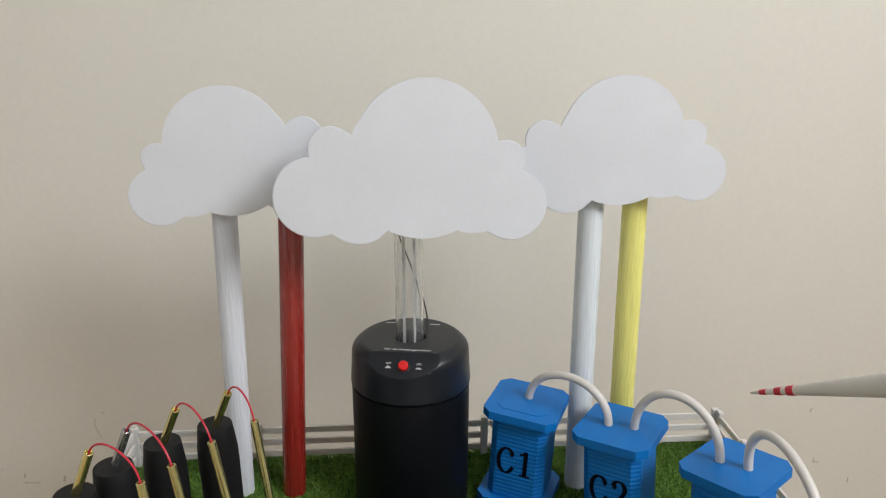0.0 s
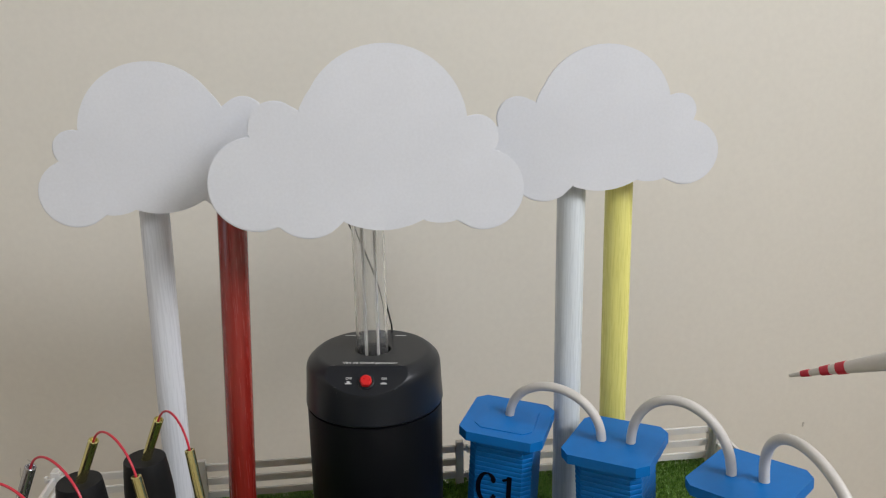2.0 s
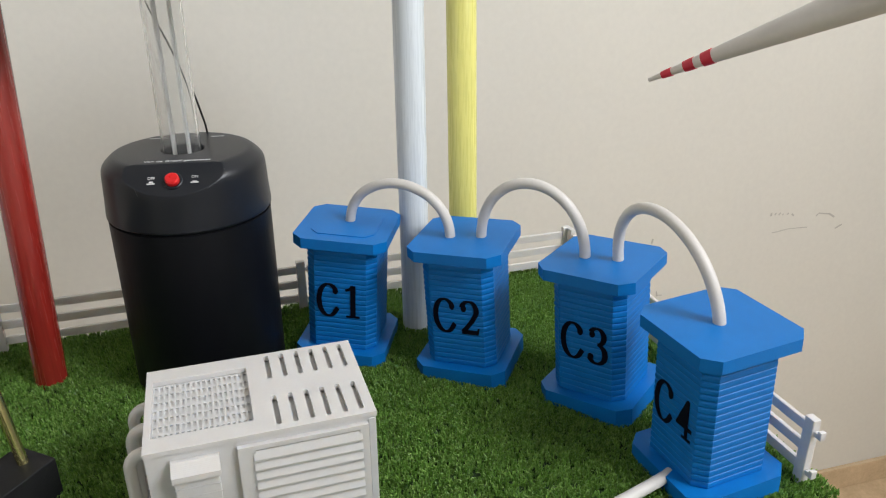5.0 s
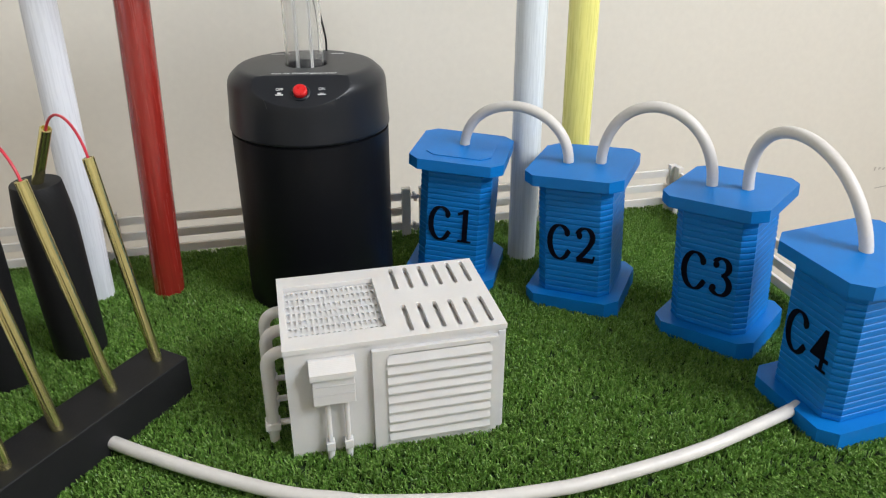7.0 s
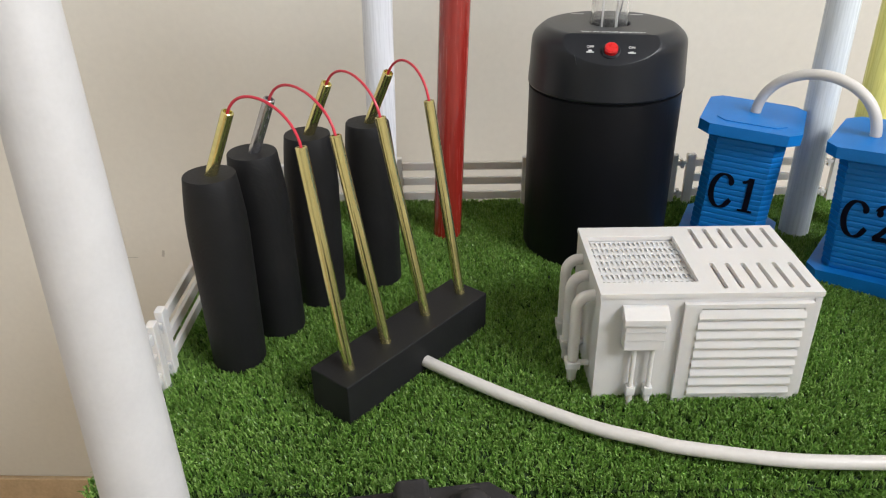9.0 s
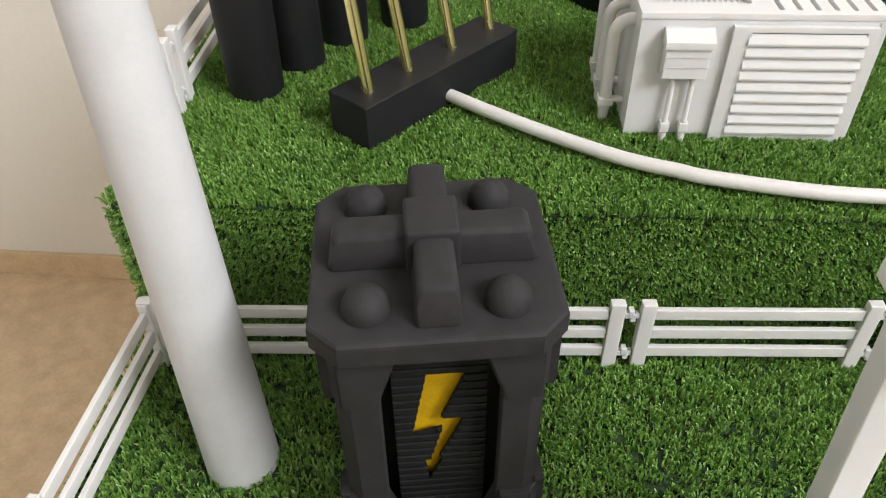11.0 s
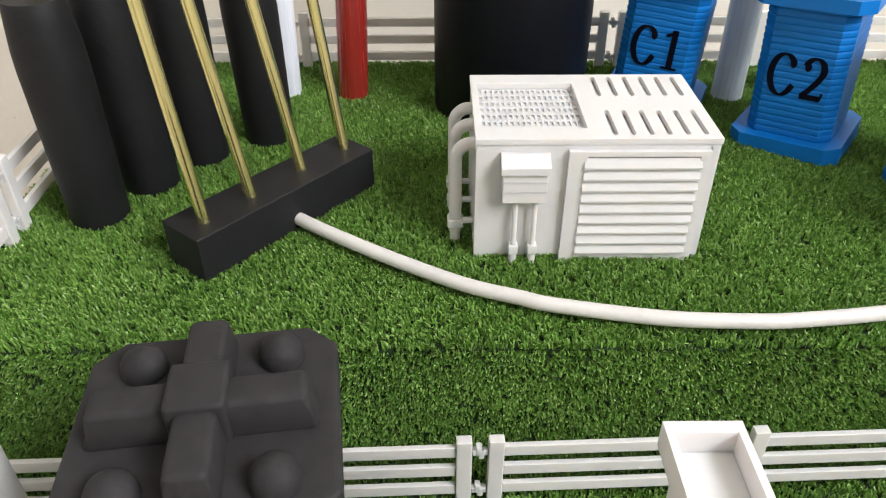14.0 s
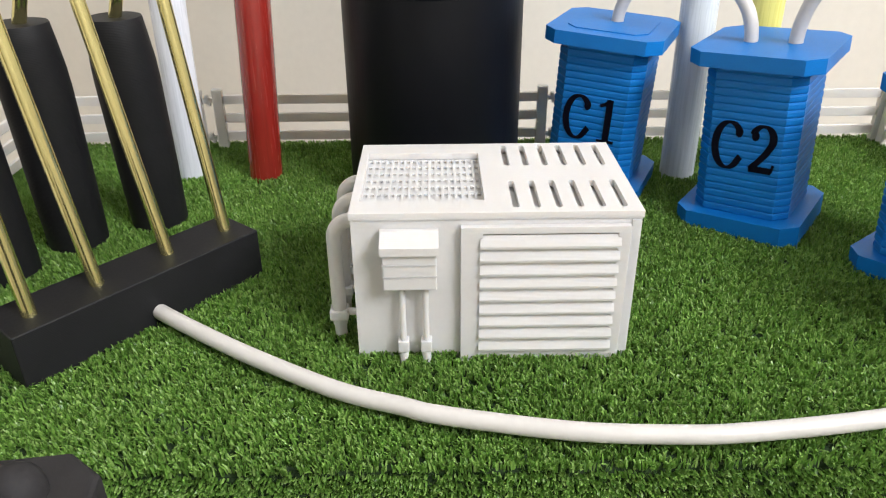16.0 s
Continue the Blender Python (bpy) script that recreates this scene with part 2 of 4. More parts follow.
def lettering(text, size, depth=0.0002):
    data = bpy.data.curves.new("lettering", "FONT")
    data.body, data.size, data.extrude, data.align_x, data.align_y = text, size, depth, "CENTER", "CENTER"
    ob = bpy.data.objects.new("lettering", data)
    scene.collection.objects.link(ob)
    dep = bpy.context.evaluated_depsgraph_get()
    me = bpy.data.meshes.new_from_object(ob.evaluated_get(dep))
    bm = bmesh.new()
    bm.from_mesh(me)
    bpy.data.objects.remove(ob)
    bpy.data.curves.remove(data)
    bpy.data.meshes.remove(me)
    return bm


# ---- the room ----
TURF_H, PILE = 0.008, 0.0062
WALL_Y, WALL_YAW, FLOOR_Z, CEIL_Z = 1.55, -1.8, -0.99, 2.75
X0, X1, Y0 = -2.3, 1.95, -2.2


def structure(name, bm, mat, label):
    return tagged(part(name, bm, mat), label, name.split("_")[0], kind="structure")


structure("floor", box(X0 - 0.1, X1 + 0.1, Y0 - 0.1, WALL_Y + 0.2, FLOOR_Z - 0.1, FLOOR_Z), FLOOR, "beige stone floor with brown speckles")
structure("ceiling", box(X0 - 0.1, X1 + 0.1, Y0 - 0.1, WALL_Y + 0.2, CEIL_Z, CEIL_Z + 0.1), CEIL, "plain white ceiling")
SCUFFS = ((0.883, -0.157, 0.0105, 0.0032, -99), (0.909, -0.287, 0.0133, 0.0029, -78), (0.915, -0.291, 0.0158, 0.0017, -8), (1.177, -0.128, 0.0081, 0.0032, 79), (1.188, -0.128, 0.0061, 0.0024, 55), (1.199, -0.129, 0.0069, 0.0031, 44), (1.208, -0.131, 0.0044, 0.0024, 60), (1.221, -0.131, 0.0052, 0.0025, 44), (1.235, -0.135, 0.0071, 0.0033, -41), (1.208, -0.171, 0.0408, 0.0017, 7), (1.255, -0.169, 0.0529, 0.0018, -2), (1.303, -0.142, 0.0088, 0.0031, 45), (1.321, -0.141, 0.0302, 0.0032, -9), (1.344, -0.148, 0.0189, 0.0044, -32),
          (1.37, -0.178, 0.0186, 0.0033, 25), (0.998, -0.342, 0.0122, 0.0018, -93), (-0.695, -0.155, 0.0155, 0.0017, -102), (-0.694, -0.172, 0.0188, 0.0016, -75), (-0.688, -0.189, 0.0173, 0.0015, -64), (-0.675, -0.134, 0.0095, 0.0014, -36), (-0.779, -0.296, 0.0148, 0.0052, -103), (-0.864, -0.286, 0.0118, 0.0029, -102), (-0.866, -0.305, 0.0024, 0.0024, -1), (-0.849, -0.305, 0.0318, 0.001, -1), (-0.909, -0.27, 0.0026, 0.0024, -34))
wall_back = structure("wall_north", moved(box(X0 - 0.1, X1 + 0.1, 0, 0.1, FLOOR_Z, CEIL_Z), pose(0, WALL_Y, 0, 0, 0, WALL_YAW)), WALL, "smooth cream painted wall with faint scuffs")


def holed_wall(name, hole, width, m, label):
    bm = plate(rect(0, width, FLOOR_Z, CEIL_Z), [hole], 0.1)
    return structure(name, moved(bm, m), WALL, label)


holed_wall("wall_east", rect(0.67, 2.23, 1.58, 2.66), WALL_Y - 0.06 - Y0, pose(X1, Y0, 0, 90, 0, 90), "cream painted wall with a window opening")
# the west opening is added, unseen, to make room for the fill lamp
holed_wall("wall_west", rect(1.28, 2.52, 0.72, 1.98), WALL_Y + 0.07 - Y0, pose(X0, Y0, 0, 90, 0, 90), "cream painted wall with an unseen opening added for fill light")
structure("wall_south", box(X0, X1, Y0 - 0.1, Y0, FLOOR_Z, CEIL_Z), WALL, "plain cream painted wall")
SKIRT_TOP = -0.915
structure("baseboard", moved(box(X0, X1 - 0.01, -0.012, 0.0, FLOOR_Z, SKIRT_TOP, 0.002), pose(0, WALL_Y, 0, 0, 0, WALL_YAW)), FLOOR, "brown stone skirting along the foot of the wall")


# ---- the two grassed decks on their table ----
DX0, DX1, DFRONT, DBACK, LOWER, LFRONT = -0.482, 0.507, 0.648, 1.176, -0.13, 0.1


def deck(name, x0, x1, y0, y1, z0, z1, label):
    t = thing(name, label, "platform")
    part("core", box(x0 + 0.004, x1 - 0.004, y0 + 0.004, y1 - 0.004, z0, z1, 0.003), BACKING, t)
    return t


deck("upper_deck", DX0, DX1, DFRONT, DBACK, LOWER - 0.05, -PILE, "raised display deck wrapped in green artificial turf")
deck("lower_deck", DX0, DX1, LFRONT, DFRONT + 0.003, LOWER - 0.05, LOWER - PILE, "lower display deck covered with green artificial turf")
table = thing("table", "plain table under the grassed decks", "table")
part("tabletop", box(DX0 + 0.02, DX1 - 0.02, LFRONT + 0.02, DBACK - 0.02, LOWER - 0.08, LOWER - 0.05, 0.002), TABLE, table)
for lx in (DX0 + 0.06, DX1 - 0.06):
    for ly in (LFRONT + 0.06, DBACK - 0.06):
        part("leg", box(lx - 0.025, lx + 0.025, ly - 0.025, ly + 0.025, FLOOR_Z, LOWER - 0.08, 0.002), TABLE, table)


def turf(name, count, origin, u, v, up, label, lean=(0, 0, 0), seed=1, tall=(0.0048, 0.0072), pitch=0.0062, thin=0.0):
    """Blades of plastic grass over the patch origin + a u + b v, standing along up."""
    rng = np.random.default_rng(seed)
    o, u, v, up = (np.array(a, float) for a in (origin, u, v, up))
    # tufts: blades stand in small bunches
    tufts = rng.random((count // 5, 2))
    # the tufts are stitched in rows along u
    rows = np.linalg.norm(v) / pitch
    tufts[:, 1] = (np.floor(tufts[:, 1] * rows) + 0.5 + rng.normal(0, 0.17, len(tufts))) / rows
    # where the mat bends over the deck's edge it is thinner
    tufts = tufts[(tufts[:, 1] > thin) | (rng.random(len(tufts)) < 0.78)]
    count = 5 * len(tufts)
    at = np.repeat(tufts, 5, axis=0) + rng.normal(0, 1, (count // 5 * 5, 2)) * [0.0015 / np.linalg.norm(u), 0.0011 / np.linalg.norm(v)]
    at = np.clip(at, 0, 1)
    n = len(at)
    base = o + at[:, :1] * u + at[:, 1:] * v
    uh, vh = u / np.linalg.norm(u), v / np.linalg.norm(v)
    ang = rng.random(n) * 2 * np.pi
    side = np.cos(ang)[:, None] * uh + np.sin(ang)[:, None] * vh
    way = -np.sin(ang)[:, None] * uh + np.cos(ang)[:, None] * vh
    h = rng.uniform(*tall, n)[:, None]
    bend = np.abs(rng.normal(0, 0.3, n))[:, None] + 0.08
    w = rng.uniform(0.0005, 0.0009, n)[:, None]
    push = np.array(lean, float)
    mid = base + up * h * 0.6 + way * h * bend * 0.35 + push * h * 0.4
    tip = base + up * h * np.clip(1.08 - 0.45 * bend, 0.3, 1) + way * h * bend + push * h
    co = np.stack([base - side * w * 0.7, base + side * w * 0.7, mid + side * w, mid - side * w, tip + side * w * 0.5, tip - side * w * 0.5], 1).reshape(-1, 3)
    me = bpy.data.meshes.new(name)
    me.vertices.add(6 * n)
    me.vertices.foreach_set("co", co.astype(np.float32).ravel())
    k = 6 * np.arange(n)[:, None]
    loops = (k + np.array([0, 1, 2, 3, 3, 2, 4, 5])).ravel()
    me.loops.add(8 * n)
    me.loops.foreach_set("vertex_index", loops.astype(np.int32))
    me.polygons.add(2 * n)
    starts = (8 * np.arange(n)[:, None] + np.array([0, 4])).ravel()
    me.polygons.foreach_set("loop_start", starts.astype(np.int32))
    me.update(calc_edges=True)
    me.validate()
    me.materials.append(TURF)
    return tagged(new(name, me), label, "turf", kind="stuff")


DW, DD = DX1 - DX0, DBACK - DFRONT
turf("upper_turf", 345000, (DX0, DFRONT, -PILE), (DW, 0, 0), (0, DD, 0), (0, 0, 1), "short curly green artificial grass on the upper deck", lean=(-0.05, -0.12, 0), seed=1, thin=0.02)
turf("front_turf", 102000, (DX0, DFRONT + 0.004, LOWER - TURF_H), (DW, 0, 0), (0, 0, -LOWER), (0, -1, 0), "green artificial grass hanging down the step face", lean=(0, 0, 0.1), seed=2, tall=(0.0028, 0.0044), pitch=0.005)
turf("side_turf", 15000, (DX0 + 0.004, DFRONT, LOWER - 0.05), (0, DD, 0), (0, 0, 0.045 - LOWER), (-1, 0, 0), "green artificial grass down the deck side", lean=(0, 0, -0.3), seed=3, tall=(0.003, 0.005))
turf("side_turf", 15000, (DX1 - 0.004, DFRONT, LOWER - 0.05), (0, DD, 0), (0, 0, 0.045 - LOWER), (1, 0, 0), "green artificial grass down the deck side", lean=(0, 0, -0.3), seed=4, tall=(0.003, 0.005))
turf("lower_turf", 255000, (DX0, LFRONT, LOWER - PILE), (DW, 0, 0), (0, DFRONT - LFRONT, 0), (0, 0, 1), "short curly green artificial grass on the lower deck", seed=5)


# ---- toy fences ----
POST_H = 0.0655


def fence_panel(length, left_hook=True, right_hook=True):
    """A white toy fence panel along x from its first post at 0, standing on z = 0."""
    t = thing("fence_panel", "white plastic toy fence panel with three rails", "fence", group="toy fence panels")
    for x in (0, length):
        part("post", box(x - 0.0057, x + 0.0057, -0.004, 0.004, -TURF_H, POST_H, 0.0008), WHITE, t)
    for z in (0.0115, 0.0325, 0.0535):
        part("rail", box(0.006, length - 0.006, -0.0022, 0.0022, z - 0.0052, z + 0.0052, 0.0006), WHITE, t)
    for there, x, s in ((left_hook, -0.0062, -1), (right_hook, length + 0.0062, 1)):
        if there:
            for z in (0.0095, 0.0525):
                bm = box(min(x, x + s * 0.0085), max(x, x + s * 0.0085), -0.0025, 0.0025, z - 0.0025, z + 0.0025, 0.0005)
                box(min(x + s * 0.0045, x + s * 0.0085), max(x + s * 0.0045, x + s * 0.0085), -0.003, 0.003, z - (0.006 if s > 0 else 0.002), z + (0.002 if s > 0 else 0.006), 0.0005, bm)
                part("hook", bm, WHITE, t)
    return t


JOINT = 0.0235
LONG_PANEL = 0.1697
STEP = LONG_PANEL + JOINT
panel = fence_panel(LONG_PANEL)
panel.matrix_world = pose(-0.266, 1.161, 0)
for k in (-1, 1, 2, 3):
    copy_thing(panel, pose(-0.266 + k * STEP, 1.161, 0))
for y in (0.803, 0.803 + STEP):
    copy_thing(panel, pose(-0.461, y, 0, 0, 0, 90))
for k in (0, 1):
    copy_thing(panel, pose(0.487, 0.676 + k * STEP, 0, 0, 0, 90))
end_panel = fence_panel(0.088)
end_panel.matrix_world = pose(0.487, 0.676 + 2 * STEP, 0, 0, 0, 90)
short_panel = fence_panel(0.1115, left_hook=False)
short_panel.matrix_world = pose(-0.461, 0.803 - JOINT - 0.1115, 0, 0, 0, 90)
edge_panel = fence_panel(LONG_PANEL, left_hook=False)
# the row along the foot of the step stands slightly askew
row = pose(-0.064, 0.62, LOWER, 0, 0, 2.0)
edge_panel.matrix_world = row @ pose(-2 * STEP, 0, 0)
for k in (-1, 0, 1, 2):
    copy_thing(panel, row @ pose(k * STEP, 0, 0))
side_row = pose(-0.4503, 0.6065, LOWER - 0.0012, 0, 0, 86.9)
for k in (0, 1):
    copy_thing(panel, side_row @ pose(-LONG_PANEL - k * STEP, 0, 0))


# ---- poles and clouds ----
def pole(name, x, y, z0, z1, radius, mat, label, lean=(0, 0), taper=0.0):
    """A plastic pipe with its wall and an open upper end."""
    t = thing(name, label, "pole", pose(x, y, z0))
    bm = lathe([(radius, -TURF_H), (radius, z1 - z0 - 0.0015), (radius - 0.001, z1 - z0), (radius - 0.0025, z1 - z0), (radius - 0.0025, 0.02), (0, 0.02)], 40)
    for v in bm.verts:
        slim = 1 - taper * max(v.co.z, 0)
        v.co.x = v.co.x * slim + lean[0] * v.co.z
        v.co.y = v.co.y * slim + lean[1] * v.co.z
    part("pipe", bm, mat, t, smooth=True)
    return t


pole("pole", -0.28, 1.083, 0, 0.49, 0.0168, WHITEPIPE, "glossy white plastic pole planted in the turf", (0.018, 0))
pole("pole", -0.202, 1.077, 0, 0.49, 0.0171, REDPIPE, "glossy dark red plastic pole planted in the turf", (0.043, 0))
pole("pole", 0.229, 1.07, 0, 0.463, 0.0174, GREYPIPE, "glossy pale grey plastic pole planted in the turf", (-0.008, 0))
pole("pole", 0.297, 1.08, 0, 0.49, 0.0173, YELLOWPIPE, "glossy yellow plastic pole planted in the turf", (-0.016, 0))
pole("front_pole", -0.363, 0.517, LOWER, 0.55, 0.0263, MATTPIPE, "thick tapering matt white plastic pole on the lower deck", (-0.0058, 0.0297), 0.75)

# Lobes of the cloud outline: x, z and radius in metres from the dome's middle foot.
LOBES = ((0.0, 0.048, 0.0864), (-0.112, 0.053, 0.027), (-0.134, -0.004, 0.049), (-0.082, -0.019, 0.044), (-0.0035, 0.034, 0.0913),
         (0.0585, 0.004, 0.056), (0.104, -0.018, 0.0437), (0.096, 0.038, 0.0235), (-0.02, 0.0, 0.05))


def cloud(x, y, z, sx, sz, yaw, roll, label):
    """A foam board cut to a cloud: the outline of overlapping round lobes."""
    loop = []
    steps = 420
    for k in range(steps):
        a = 2 * math.pi * k / steps
        dx, dz = math.cos(a), math.sin(a)
        far = 0
        for cx, cz, r in LOBES:
            b = cx * dx + cz * dz
            d = b * b - cx * cx - cz * cz + r * r
            if d > 0:
                far = max(far, b + math.sqrt(d))
        loop.append((far * dx * sx, far * dz * sz))
    if sx < 0:
        loop = loop[::-1]
    bm = plate(loop, (), 0.0035)
    rim = [ed for ed in bm.edges if abs(ed.verts[0].co.z - ed.verts[1].co.z) < 1e-6]
    bmesh.ops.bevel(bm, geom=rim, offset=0.0009, segments=2, affect="EDGES")
    moved(bm, pose(0, 0, 0, 90, 0, 0))
    t = thing("cloud", label, "cloud", pose(x, y, z, 0, roll, yaw), group="cloud boards")
    part("board", bm, BOARD, t)
    return t


front_cloud = cloud(-0.005, 0.98, 0.4833, 1.013, 1.017, 1.5, 0, "white foam board cut out as a cloud, on the generator")
right_cloud = cloud(0.2575, 1.042, 0.499, 0.918, 0.882, -2.0, -5, "white foam board cut out as a cloud, on two poles")
left_cloud = cloud(-0.254, 1.054, 0.488, -0.89, 0.872, 1.5, -5, "white foam board cut out as a cloud, partly in shade")
part("bracket", moved(box(-0.03, -0.018, 0.9805, 1.01, 0.488, 0.506), front_cloud.matrix_world.inverted()), CREAM, front_cloud)
for c, xs, y0, y1 in ((right_cloud, (0.226, 0.29), 1.0435, 1.056), (left_cloud, (-0.271, -0.182), 1.056, 1.068)):
    for x in xs:
        part("bracket", moved(box(x - 0.006, x + 0.006, y0, y1, 0.462, 0.48), c.matrix_world.inverted()), CREAM, c)


# ---- the electrostatic generator ----
def generator(x, y, yaw):
    t = thing("electrostatic_generator", "black plastic electrostatic generator with a red button and clear tube", "generator", pose(x, y, 0, 0, 0, yaw))
    part("drum", lathe([(0, -TURF_H), (0.0825, -TURF_H), (0.0835, -0.004), (0.0838, 0.1905), (0.081, 0.191), (0.081, 0.198), (0, 0.198)], 64), DRUM, t, "ribbed black plastic drum", True)
    bm = lathe([(0.078, 0.193), (0.0836, 0.193), (0.085, 0.195), (0.0849, 0.199), (0.0838, 0.215), (0.0832, 0.228), (0.0826, 0.239), (0.082, 0.243), (0.0808, 0.2462),
                (0.0785, 0.2492), (0.0755, 0.252), (0.0728, 0.2544), (0.0705, 0.2559), (0.068, 0.2567), (0.065, 0.257), (0.045, 0.257), (0.0225, 0.257),
                (0.0212, 0.256), (0.0212, 0.2325), (0, 0.2325)], 128)
    # the sloping panel for the switch, cut flat across the front
    nrm = Vector((0, -0.62, 0.7846))
    foot = Vector((0, -0.0525, 0.257))
    cut = bmesh.ops.bisect_plane(bm, geom=bm.verts[:] + bm.edges[:] + bm.faces[:], plane_co=foot, plane_no=nrm, clear_outer=True)
    rim = [g for g in cut["geom_cut"] if isinstance(g, bmesh.types.BMEdge)]
    bmesh.ops.edgenet_fill(bm, edges=rim)
    bmesh.ops.bevel(bm, geom=[g for g in rim if g.is_valid], offset=0.0009, segments=2, affect="EDGES", profile=0.5)
    part("cap", bm, CAP, t, "satin dark grey moulded cap", True)
    face = pose(0, 0, 0) @ Matrix.Translation(foot) @ Matrix.Rotation(math.acos(0.7846), 4, "X")
    b = part("button", moved(lathe([(0.0095, -0.004), (0.0095, 0.0012), (0.0085, 0.002), (0.0072, 0.002), (0.0072, -0.002)], 32), face @ pose(0, -0.0215, 0)), CAP, t, "dark collar", True)
    part("push_cap", moved(lathe([(0.0068, 0), (0.0068, 0.0055), (0.0055, 0.0068), (0, 0.0068)], 32), face @ pose(0, -0.0215, 0)), REDCAP, b, "round red push button", True)
    for text, tx in (("OFF", -0.0205), ("ON", 0.0205)):
        part("lettering", moved(lettering(text, 0.0042), face @ pose(tx, -0.017, 0.0003)), LETTER, t, "small white print")
        bm = moved(box(-0.0038, 0.0038, -0.0012, 0, 0, 0.0003), face @ pose(tx, -0.023, 0.0003))
        join(bm, moved(box(-0.0018, 0.0018, 0.0004, 0.0022 if tx < 0 else 0.001, 0, 0.0003), face @ pose(tx, -0.023, 0.0003)))
        part("symbol", bm, LETTER, t, "small white switch symbol")
    part("lettering", moved(lettering("Van de Graaff generator", 0.0066), pose(0.002, -0.0445, 0.2571)), LETTER, t, "small white print")
    for bx, by in ((-0.035, 0.045), (0.03, 0.045)):
        part("print_bar", box(bx - 0.007, bx + 0.007, by - 0.0008, by + 0.0008, 0.2569, 0.2574), LETTER, t, "small unreadable white print")
    tube = lathe([(0.0196, 0.2335), (0.0196, 0.45), (0.0175, 0.45), (0.0175, 0.2335), (0.0196, 0.2335)], 48)
    part("tube", moved(tube, pose(-0.001, 0, 0)), GLASS, t, "clear acrylic tube", True)
    for bx in (-0.0084, 0.0064):
        part("belt", box(bx - 0.001, bx + 0.001, -0.006, 0.006, 0.2335, 0.46), BELT, t, "narrow white belt")
    way = [Vector(p) for p in ((0.0165, 0.063, 0.255), (0.018, 0.048, 0.27), (0.0175, 0.035, 0.285), (0.0135, 0.027, 0.31), (0.002, 0.0245, 0.345), (-0.0125, 0.025, 0.38), (-0.0255, 0.0265, 0.4035), (-0.0325, 0.026, 0.42), (-0.05, 0.02, 0.45))]
    line = []
    for k in range(len(way) - 1):
        p0, p1, p2, p3 = (way[min(max(q, 0), len(way) - 1)] for q in (k - 1, k, k + 1, k + 2))
        line += [0.5 * (2 * p1 + (p2 - p0) * f + (2 * p0 - 5 * p1 + 4 * p2 - p3) * f * f + (3 * p1 - p0 - 3 * p2 + p3) * f ** 3) for f in (0, 0.25, 0.5, 0.75)]
    part("wire", sweep(line, 0.0011, 8), BLACKWIRE, t, "thin black wire", True)
    part("dome", lathe([(0.062 * math.sin(radians(a)), 0.497 - 0.062 * math.cos(radians(a))) for a in range(0, 181, 12)], 40), CHROME, t, "round metal dome", True)
    return t


generator(-0.0245, 1.058, -9.5)


# ---- blue numbered towers with arched tubes ----
def stroke(points, pen=(0.0042, 0.0014), z0=0.0, z1=0.0006, bm=None):
    """A pen stroke: thick where it runs down the page, thin where it runs across."""
    bm = bm or bmesh.new()
    pts = [Vector((*p, 0)) for p in points]
    rows = []
    for k, p in enumerate(pts):
        d = (pts[min(k + 1, len(pts) - 1)] - pts[max(k - 1, 0)]).normalized()
        n = Vector((-d.y, d.x, 0))
        w = pen[1] + (pen[0] - pen[1]) * abs(d.y) ** 1.3
        rows.append([bm.verts.new(p + n * w / 2 * s + Vector((0, 0, z))) for s, z in ((-1, z0), (1, z0), (1, z1), (-1, z1))])
    for a, b in zip(rows, rows[1:]):
        for s in range(4):
            bm.faces.new((a[s], a[(s + 1) % 4], b[(s + 1) % 4], b[s]))
    bm.faces.new(rows[0][::-1])
    bm.faces.new(rows[-1])
    return bm


def arc(cx, cy, rx, ry, a0, a1, n=18):
    return [(cx + rx * math.cos(radians(a0 + (a1 - a0) * k / n)), cy + ry * math.sin(radians(a0 + (a1 - a0) * k / n))) for k in range(n + 1)]


